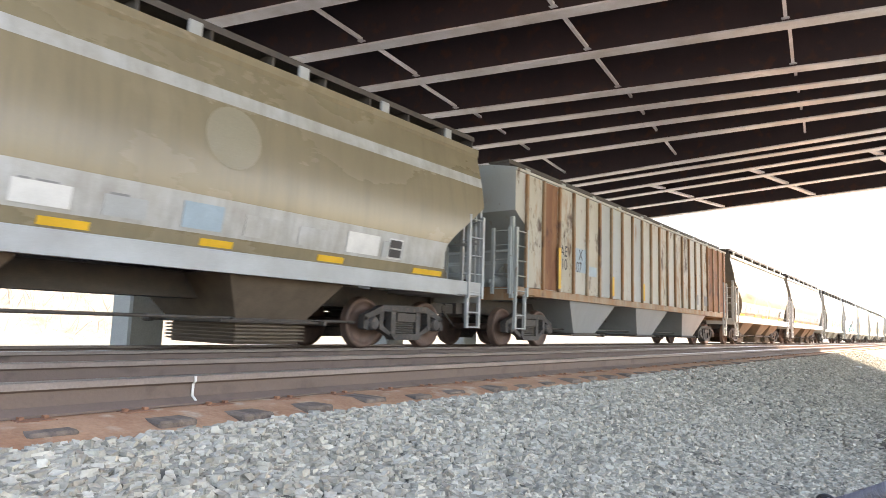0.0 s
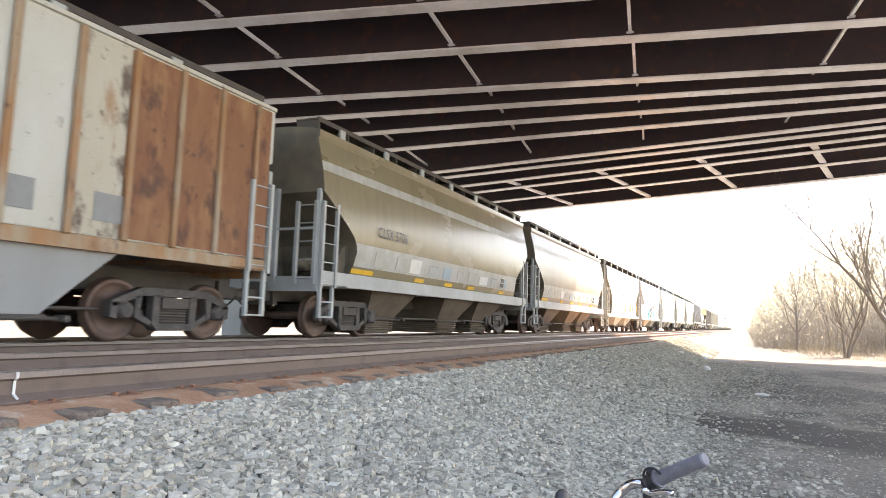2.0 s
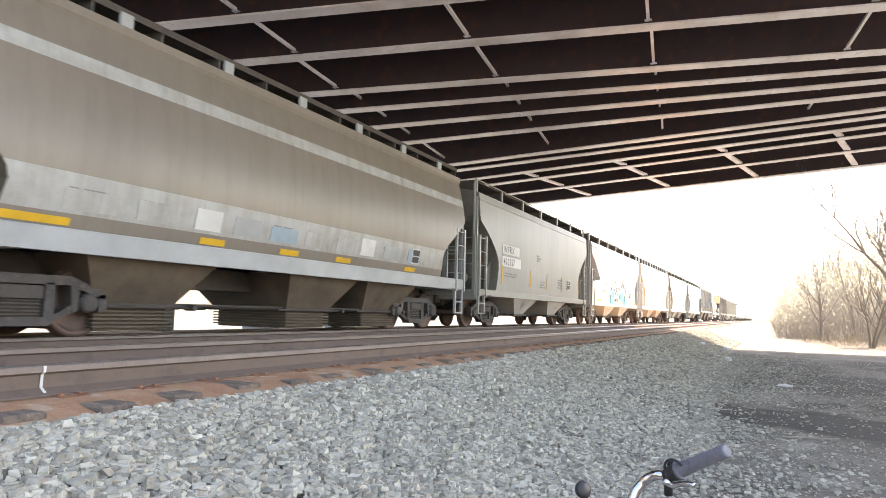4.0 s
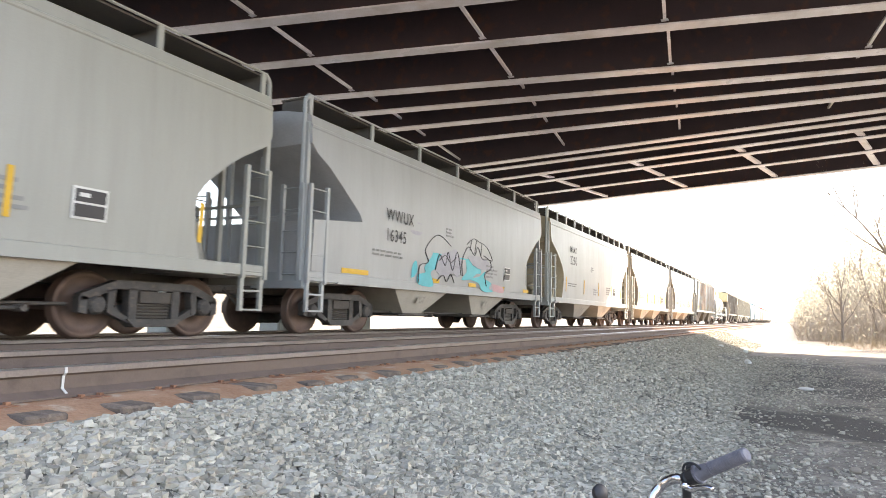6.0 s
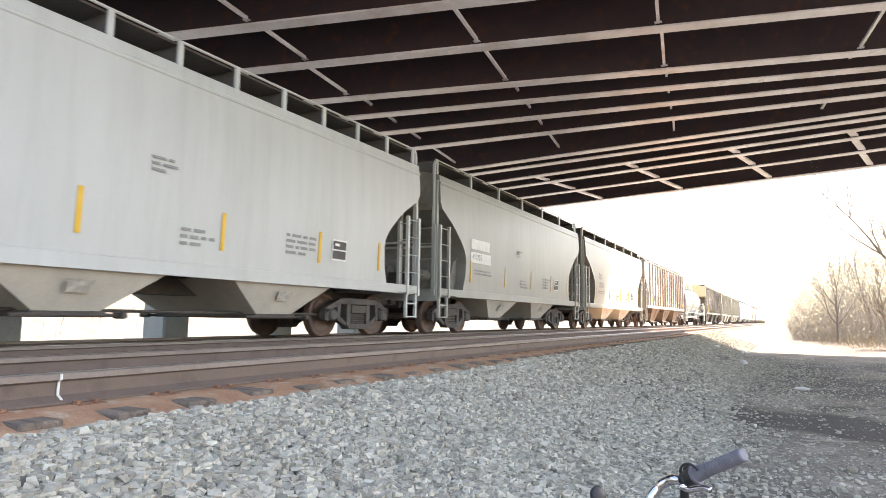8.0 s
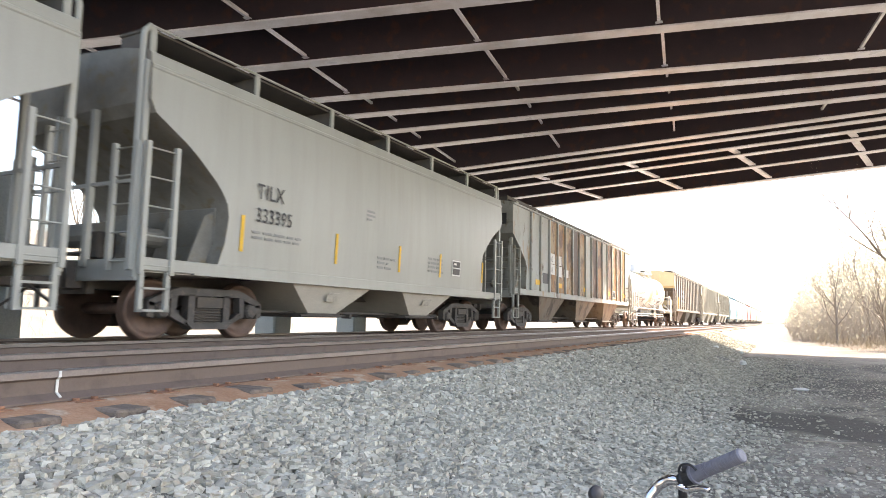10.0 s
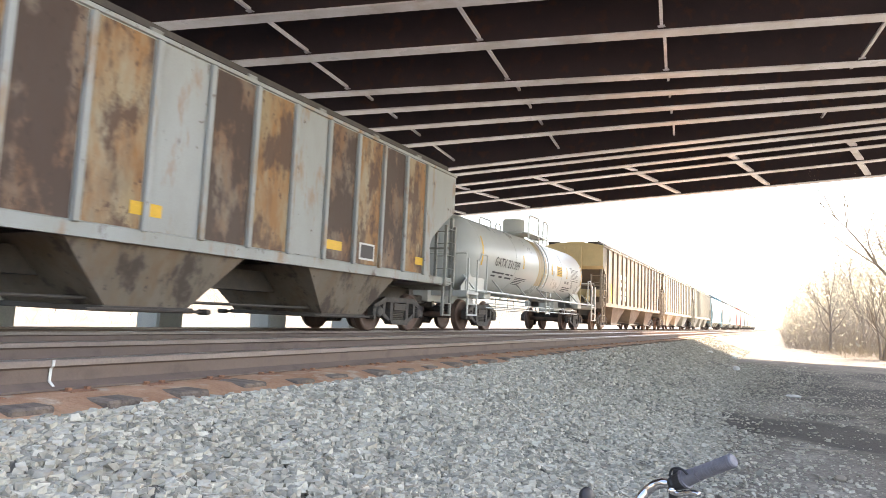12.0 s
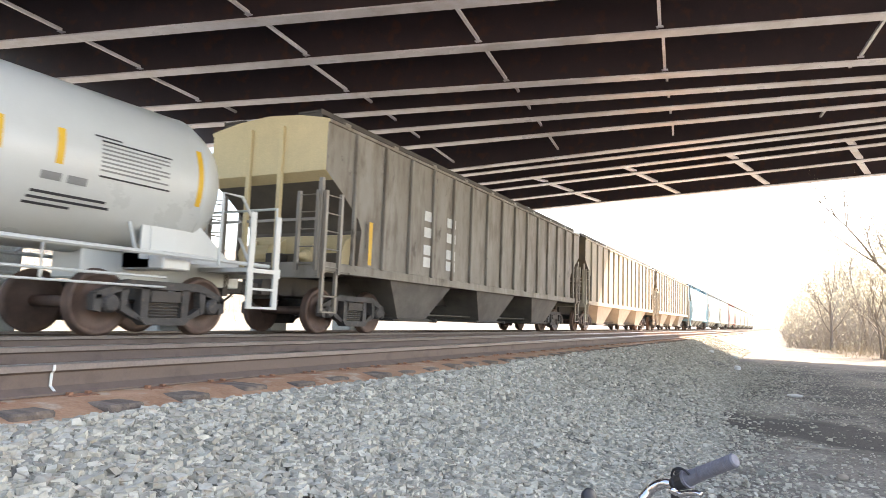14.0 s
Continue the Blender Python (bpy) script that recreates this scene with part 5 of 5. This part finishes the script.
def make_braces():
    br = bpy.data.objects["overpass"]
    inv = Matrix.Translation((0, -20, 0))
    for i, (g, h) in enumerate(zip(GIRDERS, GIRDERS[1:])):
        if i in (8, 9):
            continue
        first = i < 8
        for k in range(-8, 6):
            xk = (-1.60 + 4.5 * k - (0.18 if k == 0 else 0)) if first else (-1.58 + 4.05 * k)
            if first and i < 3 and k < -1:
                xk += 0.2
            elif first and i > 1:
                xk -= 0.25 if k == 0 else 0.2 if k > 0 else 0.04 * (i - 1)
            slope, y0 = (-0.11, 12.0) if first else (0.18, 28.2)
            xa = xb = xk
            for _ in range(4):
                xa, xb = xk + slope * (girder_y(g, xa) - y0), xk + slope * (girder_y(h, xb) - y0)
            ya, yb = girder_y(g, xa) + 0.22, girder_y(h, xb) - 0.22
            if not X_LEFT < xa < X_RIGHT:
                continue
            if yb - ya < 0.3:
                continue
            bm = bmesh.new()
            w = 0.036 if first else 0.12
            lift = (0.10 if i < 4 else 0.28) if first else 0.06
            v = []
            for xx, yy in ((xa, ya), (xb, yb)):
                for dx, dz in ((-w, lift), (w, lift), (w, lift + 0.07), (-w, lift + 0.07)):
                    v.append(bm.verts.new((xx + dx, yy, soffit(xx) + dz)))
            for a in range(4):
                b = (a + 1) % 4
                bm.faces.new((v[a], v[b], v[4 + b], v[4 + a]))
            bm.faces.new(v[3::-1])
            bm.faces.new(v[4:])
            for xx, yy, s in ((xa, ya, -1), (xb, yb, 1)) if i < 4 else ():
                box(bm, xx - 0.08, xx + 0.08, yy - 0.06, yy + 0.06, soffit(xx) + lift - 0.012, soffit(xx) + lift - 0.002)
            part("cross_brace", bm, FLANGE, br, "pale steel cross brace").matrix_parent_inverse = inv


def make_piers():
    for i, y in enumerate((3.3, 7.45, 11.7, 15.75, 19.95)):
        bm = bmesh.new()
        bbox(bm, -0.42, 0.42, -0.40, 0.40, -1.2, 3.1, 0.05)
        o = part("concrete_pillar", bm, CONCRETE)
        o.matrix_basis = pose(-14.4, y, 0)
        tagged(o, "square grey concrete pillar behind the tracks", "pillar", "concrete pillars", "structure")


make_braces()
make_piers()

# ---- bicycle handlebar in the foreground ----
GRIP = mat("grey_rubber_grip", (0.17, 0.17, 0.195), (0.125, 0.125, 0.145), 20, 0.6, 0.2)
CHROME = mat("chrome_tube", (0.75, 0.75, 0.77), (0.6, 0.6, 0.62), 5, 0.16, 0.0, 1.0, contrast=0.03)
PLASTIC = plain("black_plastic", (0.025, 0.025, 0.028), 0.45)


def at(px, py, d):
    """A place d metres out along the direction given by yaw px and pitch py (degrees)."""
    a, b = radians(px), radians(py)
    return Vector((-d * math.cos(b) * math.sin(a), d * math.cos(b) * math.cos(a), EYE[2] + d * math.sin(b)))


def curve_3d(pts, k=4):
    """Smooth run of points in space through pts."""
    out = []
    for i in range(len(pts) - 1):
        a, b, c, d = (pts[min(max(j, 0), len(pts) - 1)] for j in (i - 1, i, i + 1, i + 2))
        for n in range(k):
            t = n / k
            out.append(0.5 * (2 * b + (c - a) * t + (2 * a - 5 * b + 4 * c - d) * t * t + (3 * b - a - 3 * c + d) * t ** 3))
    return out + [pts[-1]]


def make_bicycle():
    c = tagged(empty("bicycle", 0, 1.3, GROUND), "bicycle handlebar with grey grip, chrome bar and brake lever", "bicycle")
    inv = Matrix.Translation((0, -1.3, -GROUND))
    p0, p1 = at(3.32, -10.25, 1.90), at(7.2, -12.25, 2.00)          # grip end and collar end
    d = (p1 - p0).normalized()
    up = Vector((0, 0, 1))
    def add(name, build, material, label="", smooth=True):
        bm = bmesh.new()
        build(bm)
        o = part(name, bm, material, c, label, smooth)
        o.matrix_parent_inverse = inv
        return o
    def seg(t, a, b, ra, rb=None, n=18):
        tube(t, p0 + d * a, p0 + d * b, ra, n, rb)
    along = Matrix.Translation(p0) @ d.to_track_quat("X", "Z").to_matrix().to_4x4()
    ridges = [(0.004, 0.0), (0.015, 0.001), (0.0185, 0.005)]
    for i in range(12):
        ridges += [(0.0176, 0.008 + 0.009 * i), (0.0176, 0.011 + 0.009 * i), (0.0184, 0.012 + 0.009 * i), (0.0184, 0.016 + 0.009 * i)]
    add("grip", lambda t: lathe(t, ridges + [(0.013, 0.118)], 20, along), GRIP, "grey rubber grip", False)
    add("twist_shifter", lambda t: (seg(t, 0.116, 0.120, 0.020), seg(t, 0.120, 0.158, 0.0185, 0.0215), seg(t, 0.158, 0.166, 0.0265)), GRIP, "grey twist shifter collar", False)
    add("shifter_body", lambda t: (seg(t, 0.166, 0.192, 0.0255, 0.022), tube(t, p0 + d * 0.17 + up * 0.012, p0 + d * 0.20 + up * 0.030, 0.012, 10)), PLASTIC, "black shifter body", False)
    add("clamp", lambda t: (seg(t, 0.192, 0.212, 0.0185), seg(t, 0.199, 0.205, 0.0205), tube(t, p0 + d * 0.206 - up * 0.055, p0 + d * 0.206, 0.012, 10), tube(t, p0 + d * 0.215 - up * 0.03, p0 + d * 0.215 + up * 0.026, 0.006, 8)), PLASTIC, "black brake lever clamp")
    add("cable", lambda t: pipe(t, curve_3d([at(8.1, -12.0, 1.99), at(7.95, -11.55, 1.98), at(7.55, -11.35, 1.97), at(7.1, -11.45, 1.965), at(6.75, -11.75, 1.96)]), 0.0035, 8), PLASTIC, "black looped shift cable")
    side_dir = Vector((-d.y, d.x, 0)).normalized()
    q = p0 + d * 0.205
    bend = [p0 + d * 0.1, q, at(8.6, -12.62, 2.03), at(9.09, -12.80, 2.04), at(9.5, -13.05, 2.045), at(9.83, -13.38, 2.05), at(10.15, -13.75, 2.05), at(10.41, -14.15, 2.05), at(10.75, -15.0, 2.05)]
    add("bar", lambda t: pipe(t, curve_3d(bend), 0.0140, 18), CHROME, "bent chrome handlebar tube")
    add("brake_lever", lambda t: pipe(t, curve_3d([at(8.0, -13.15, 1.99), at(7.5, -13.30, 1.975), at(6.9, -13.15, 1.96), at(6.3, -13.05, 1.945), at(5.85, -13.15, 1.935)]), 0.0075, 8), CHROME, "silver brake lever")
    add("lever_pivot", lambda t: tube(t, at(7.95, -13.3, 1.975), at(7.95, -12.9, 1.975), 0.012, 10), CHROME, "silver lever pivot")
    bell_at = Matrix.Translation(at(14.55, -14.25, 2.10)) @ pose(0, 0, 0, 0, 20, 150)
    add("bell", lambda t: lathe(t, [(0.005, 0.026), (0.014, 0.023), (0.022, 0.014), (0.027, 0.0), (0.024, -0.006), (0.004, -0.008)], 20, bell_at), PLASTIC, "black domed bell")
    # stem, fork and wheel below, which carry the bar
    stem = bend[-1]
    head = stem + d * 0.12 - up * 0.10
    def below(t):
        pipe(t, [stem, head], 0.0125, 14)
        tube(t, head + up * 0.06, head - up * 0.22, 0.02, 14)
        for s in (-1, 1):
            pipe(t, [head - up * 0.2, head - up * 0.24 + d * 0.05 * s, Vector((head.x, head.y, GROUND + 0.33)) + d * 0.05 * s + side_dir * 0.05], 0.012, 10)
    add("fork", below, PLASTIC, "black fork and stem")
    hub = Vector((head.x, head.y, GROUND + 0.335)) + side_dir * 0.05
    turn = d.to_track_quat("X", "Z").to_matrix().to_4x4()
    add("tyre", lambda t: [tube(t, hub + turn @ Vector((0, 0.31 * math.cos(a), 0.31 * math.sin(a))), hub + turn @ Vector((0, 0.31 * math.cos(a + 0.2), 0.31 * math.sin(a + 0.2))), 0.022, 8) for a in [i * math.pi / 16 for i in range(32)]], PLASTIC, "black front tyre")


make_bicycle()
# ---- vegetation ----
BARK = mat("grey_bark", (0.27, 0.235, 0.195), (0.19, 0.165, 0.14), 8, 0.9, 0.4)
TWIG = mat("pale_twigs", (0.40, 0.35, 0.29), (0.30, 0.265, 0.22), 3, 0.9, 0.0)
BUD = mat("spring_buds", (0.37, 0.355, 0.275), (0.43, 0.40, 0.325), 2, 0.8, 0.0)
def let_light_through(m, share):
    """Thin pale buds and dry blades pass part of the sunlight on."""
    N, L = m.node_tree.nodes, m.node_tree.links
    b, out = N["Principled BSDF"], N["Material Output"]
    tr, mx = N.new("ShaderNodeBsdfTranslucent"), N.new("ShaderNodeMixShader")
    L.new(b.inputs["Base Color"].links[0].from_socket, tr.inputs["Color"])
    mx.inputs[0].default_value = share
    L.new(b.outputs[0], mx.inputs[1])
    L.new(tr.outputs[0], mx.inputs[2])
    L.new(mx.outputs[0], out.inputs["Surface"])


DRY = mat("dry_grass", (0.50, 0.44, 0.335), (0.40, 0.35, 0.265), 2, 0.9, 0.0)


for thin in (BUD, DRY):
    let_light_through(thin, 0.5)


def branch(bm, tips, p, d, length, r, depth, rnd, spread=0.6, lift=0.15):
    q = p
    for i in range(3):
        d = (d + Vector((rnd.uniform(-1, 1), rnd.uniform(-1, 1), rnd.uniform(-0.5, 1) + lift)) * 0.16).normalized()
        e = q + d * length / 3
        tube(bm, q, e, r * (1 - 0.13 * i), 5 if r > 0.02 else 3, r * (1 - 0.13 * (i + 1)))
        q = e
        if depth > 0 and i > 0:
            for _ in range(rnd.choice((1, 2))):
                n = (d + Vector((rnd.uniform(-1, 1), rnd.uniform(-1, 1), rnd.uniform(-0.3, 0.9))) * spread).normalized()
                branch(bm, tips, q, n, length * rnd.uniform(0.55, 0.8), r * 0.55, depth - 1, rnd, spread, lift)
    tips.append(q)


def bare_tree(x, y, h, seed, label, lean=(0, 0), stems=1, depth=4, r=None):
    rnd = random.Random(seed)
    z = ground_height(x, y)
    c = tagged(empty("tree", x, y, z - 0.05), label, "tree", "bare trees")
    tips = []
    t, b = bmesh.new(), bmesh.new()
    for k in range(stems):
        a = rnd.uniform(0, 6.28)
        d = Vector((lean[0] + (0.35 * math.cos(a) if stems > 1 else 0), lean[1] + (0.35 * math.sin(a) if stems > 1 else 0), 1)).normalized()
        r0 = r or h * 0.017
        p = Vector((0.12 * math.cos(a), 0.12 * math.sin(a), 0)) if stems > 1 else Vector()
        for i in range(4):
            e = p + d * h * 0.11
            tube(t, p, e, r0 * (1 - 0.12 * i), 8, r0 * (1 - 0.12 * (i + 1)))
            p = e
            d = (d + Vector((rnd.uniform(-1, 1), rnd.uniform(-1, 1), 0.2)) * 0.08).normalized()
            if i > 0:
                for _ in range(2):
                    n = (d * 0.7 + Vector((rnd.uniform(-1, 1), rnd.uniform(-1, 1), rnd.uniform(-0.1, 0.7)))).normalized()
                    branch(b, tips, p, n, h * rnd.uniform(0.22, 0.34), r0 * 0.42, depth - 1, rnd)
        branch(b, tips, p, d, h * 0.34, r0 * 0.5, depth, rnd)
    part("trunk", t, BARK, c)
    part("crown", b, BARK, c)
    if tips:
        part("foliage", leaf_cloud(tips, rnd, 3, 0.22, 0.03), BUD, c, "sparse pale spring buds")
    return c


def leaf_cloud(tips, rnd, per, spread, size):
    bm = bmesh.new()
    for p in tips:
        for _ in range(per):
            o = p + Vector((rnd.gauss(0, spread), rnd.gauss(0, spread), rnd.gauss(0, spread)))
            a = Vector((rnd.uniform(-1, 1), rnd.uniform(-1, 1), rnd.uniform(-1, 1))).normalized() * size * rnd.uniform(0.6, 1.5)
            b = a.orthogonal().normalized() * size * 0.6
            bm.faces.new([bm.verts.new(o + v) for v in (-a, b, a, -b)])
    return bm


def thicket(name, label, x0, x1, y0, y1, n, h, seed, material, lean=0.5, r=0.012, base=0.0, category="brush"):
    """Many thin stems in one mesh."""
    rng = np.random.default_rng(seed)
    verts, faces = [], []
    for i in range(n):
        x, y = rng.uniform(x0, x1), rng.uniform(y0, y1)
        p = np.array([x, y, ground_height(x, y) - 0.05 + base])
        hh = h * rng.uniform(0.4, 1.1) * (0.75 + 0.75 * noise.noise((x * 0.3, y * 0.12, seed))) * (min(1.0, 0.5 + 0.14 * x) if x > 0 else 1.0)
        d = np.array([rng.normal(0, lean), rng.normal(0, lean), 1.0])
        k = len(verts)
        s = r * rng.uniform(0.6, 1.4)
        for j in range(4):
            q = p + d * hh * j / 3 / np.linalg.norm(d)
            w = s * (1 - 0.27 * j)
            a = rng.uniform(0, 6.28)
            verts += [tuple(q + np.array([w * math.cos(a + m), w * math.sin(a + m), 0])) for m in (0, 2.1, 4.2)]
            d = d + np.array([rng.normal(0, lean * 0.5), rng.normal(0, lean * 0.5), 0])
            if j:
                for m in range(3):
                    u, v = k + 3 * (j - 1) + m, k + 3 * (j - 1) + (m + 1) % 3
                    faces.append((u, v, v + 3, u + 3))
    me = bpy.data.meshes.new(name)
    me.from_pydata(verts, [], faces)
    me.materials.append(material)
    return tagged(new(name, me), label, category, kind="stuff")


def bud_haze(name, label, x0, x1, y0, y1, z0, z1, n, size, seed, material):
    rng = np.random.default_rng(seed)
    c = np.stack([rng.uniform(x0, x1, n), rng.uniform(y0, y1, n), z0 + (z1 - z0) * rng.uniform(0, 1, n)], -1)
    keep = np.array([noise.noise(tuple(p * 0.45)) + 0.6 * noise.noise(tuple(p * 1.9)) > -0.05 and p[2] < -0.9 + 4.1 * p[0] ** 0.4 + 1.6 * noise.noise(tuple(p * 0.3)) for p in c])
    c = c[keep]
    a = rng.normal(0, 1, (len(c), 3)); a /= np.linalg.norm(a, axis=1)[:, None]
    b = np.cross(a, rng.normal(0, 1, (len(c), 3))); b /= np.linalg.norm(b, axis=1)[:, None]
    s = size * rng.uniform(0.5, 1.5, (len(c), 1))
    v = np.stack([c - a * s, c + b * s * 0.6, c + a * s, c - b * s * 0.6], 1).reshape(-1, 3)
    me = bpy.data.meshes.new(name)
    me.from_pydata(v.tolist(), [], np.arange(len(v)).reshape(-1, 4).tolist())
    me.materials.append(material)
    return tagged(new(name, me), label, "brush", kind="stuff")


bare_tree(2.7, 46, 5.0, 3, "slender bare young tree at the edge of the brush")
bare_tree(4.2, 37, 4.4, 4, "small multi-stemmed bare tree in dry grass", stems=3, depth=3)
bare_tree(7.0, 36, 8.0, 5, "large bare tree leaning over the path with pale buds", lean=(-0.75, 0.0), depth=4, r=0.16)
bare_tree(7.4, 46, 8.0, 6, "bare tree with pale buds in the brush")
bare_tree(5.2, 54, 6.5, 7, "bare tree with pale buds in the brush")
bare_tree(10.0, 55, 10.0, 8, "bare tree with pale buds in the brush")
bare_tree(4.6, 72, 7.0, 9, "bare tree with pale buds in the brush")
thicket("brush", "tangled bare tan brush beside the path", 0.4, 20, 47, 105, 15000, 6.6, 1, TWIG, 0.45, 0.014)
thicket("brush", "dry tan undergrowth at the brush edge", 1.6, 16, 40, 70, 5500, 1.0, 2, DRY, 0.6, 0.010)
bud_haze("spring_buds", "haze of pale green spring buds in the brush", 0.3, 22, 46, 110, -0.6, 9.0, 150000, 0.09, 3, BUD)
thicket("dry_grass", "sparse dry tan grass and litter before the brush", 2.6, 15, 34, 48, 3500, 0.35, 9, DRY, 0.8, 0.008, category="grass")
# far bank behind the tracks
thicket("brush", "sunlit bare brush on the bank behind the tracks", -70, -32, -10, 95, 7000, 3.0, 4, TWIG, 0.5, 0.014)
thicket("dry_grass", "dry tan grass on the bank behind the tracks", -52, -30.5, -8, 80, 9000, 0.6, 5, DRY, 0.7, 0.010, category="grass")
for i, (x, y, h) in enumerate(((-36, 23, 9), (-40, 9, 10), (-37, 42, 9), (-41, 60, 11), (-44, 31, 12))):
    bare_tree(x, y, h, 20 + i, "bare tree on the bank behind the tracks", depth=3)

# ---- loose stones, damp patch, litter ----
def place_near(rng):
    while True:
        y = rng.uniform(0.9, 9.0)
        x = -3.27 + 2.86 * rng.uniform() ** 1.1
        if rng.uniform() < 1.0 if y < 6 else rng.uniform() < 0.75:
            return x, y, bed_height(x) + rng.uniform(-0.012, 0.022)


def place_far(rng):
    y = 8.5 + 30 * rng.uniform() ** 1.4
    x = -3.34 + 2.98 * rng.uniform() ** 1.1
    return x, y, bed_height(x) + rng.uniform(-0.01, 0.02)


def damp(x, y):
    """Muddy hollow in the path, where few stones lie."""
    u, v = x - 0.6, y - 9.8
    return (u / 1.9) ** 2 + ((v + 0.45 * u) / 1.15) ** 2 < 1


def place_toe(rng):
    y = 1.2 + 24 * rng.uniform() ** 1.3
    x = -1.7 + min(4.2, rng.gamma(2.2, 0.5))
    if damp(x, y) and rng.uniform() < 0.8:
        y -= 4.0
    return x, y, max(ground_height(x, y), bed_height(x) if x < -0.1 else -9) + rng.uniform(-0.008, 0.012)


def place_path(rng):
    y = 2 + 22 * rng.uniform() ** 1.5
    x = -1.0 + 5.2 * rng.uniform() ** 2.2
    if damp(x, y) and rng.uniform() < 0.75:
        y -= 5.0
    return x, y, ground_height(x, y) + rng.uniform(-0.008, 0.006)


def place_between(rng):
    y = rng.uniform(-1, 40)
    x = rng.choice((-6.6, -6.3, -4.6, -7.2)) + rng.normal(0, 0.25)
    return x, y, bed_height(x) + rng.uniform(-0.02, 0.02)


scatter("ballast_stones", "loose angular grey ballast stones", STONE, 42000, place_near, (0.019, 0.041), 1)
scatter("ballast_stones", "loose angular grey ballast stones", STONE, 24000, place_far, (0.020, 0.042), 2)
scatter("gravel", "scattered small gravel on the dirt path", STONE, 26000, place_path, (0.005, 0.017), 3, "gravel")
scatter("ballast_stones", "stray ballast stones thinning out onto the path", STONE, 7000, place_toe, (0.012, 0.034), 6)
scatter("ballast_stones", "ballast stones between the rails", STONE, 7000, place_between, (0.02, 0.04), 4)


def litter(name, label, x, y, r, squash, seed, material, category):
    rnd = random.Random(seed)
    bm = bmesh.new()
    bmesh.ops.create_icosphere(bm, subdivisions=2, radius=r)
    for v in bm.verts:
        v.co *= rnd.uniform(0.85, 1.12)
        v.co.z *= squash
    o = part(name, bm, material)
    o.matrix_basis = pose(x, y, max(ground_height(x, y), bed_height(x) if x < -0.1 else -9) + r * squash * 0.8, 0, 0, seed * 40)
    tagged(o, label, category)


litter("pale_rock", "pale rounded rock on the path edge", -1.15, 21.0, 0.10, 0.8, 1, WHITE, "rock")
litter("pale_rock", "pale rounded rock on the path edge", -1.55, 27.0, 0.10, 0.8, 2, WHITE, "rock")
litter("paper_scrap", "crumpled white scrap of paper", 0.22, 14.5, 0.14, 0.25, 3, WHITE, "litter")
litter("pale_log", "short pale piece of log in the dirt", 5.2, 21.5, 0.32, 0.35, 4, WHITE, "log")
litter("paper_scrap", "crumpled white scrap of paper", -2.3, 25.9, 0.10, 0.5, 5, WHITE, "litter")
litter("pale_rock", "small tan rock on the dirt path", 0.47, 6.95, 0.05, 0.6, 6, TAN_ROCK, "rock")
litter("paper_scrap", "crumpled white scrap between the rails", -4.62, 4.95, 0.075, 0.6, 7, WHITE, "litter")
bpy.data.objects["paper_scrap.002"].location.z = -0.14
litter("plastic_scrap", "torn pale blue plastic scrap between the tracks", -6.95, 3.25, 0.11, 0.4, 8, plain("blue_plastic", (0.12, 0.33, 0.52), 0.4), "litter")
bpy.data.objects["plastic_scrap"].location.z = -0.21
bm = bmesh.new()
box(bm, -0.0465, -0.0375, -0.008, 0.008, -0.040, -0.004)
prism(bm, [(0.0375, -0.005), (0.0375, -0.040), (0.016, -0.058), (0.013, -0.132), (0.060, -0.160), (0.060, -0.155), (0.019, -0.130), (0.022, -0.058), (0.044, -0.040), (0.044, -0.005)], 1, -0.008, 0.008)
mark_ob = part("paint_mark", bm, WHITE, near_track, "white paint line across the rail")
mark_ob.matrix_basis = pose(0.754, 2.41, 0)
bm = bmesh.new()
pipe(bm, [(-0.26, 0, 0), (-0.1, 0.03, 0.012), (0.08, 0.01, 0.008), (0.25, 0.05, 0.02)], 0.009, 6)
o = part("stick", bm, TWIG)
o.matrix_basis = pose(0.40, 8.4, ground_height(0.40, 8.4) + 0.012, 0, 0, 8)
tagged(o, "thin dry stick lying on the dirt path", "stick")


# ---- motion ----
def motions():
    for c, s in CARS:
        walk(c, [(t, pose(TRACK_FAR, s - SPEED * t, RAIL_FAR)) for t in (0.0, 7.0, 14.0)])
    turn = math.degrees(SPEED / FPS / R_WHEEL)
    rows = [(i / FPS, Euler((radians(turn * i), 0, 0)).to_matrix().to_4x4()) for i in range(14 * FPS + 1)]
    for w, d in WHEELSETS:
        at_axle = Matrix.Translation((0, d, R_WHEEL))
        walk(w, [(t, at_axle @ m) for t, m in rows])


motions()
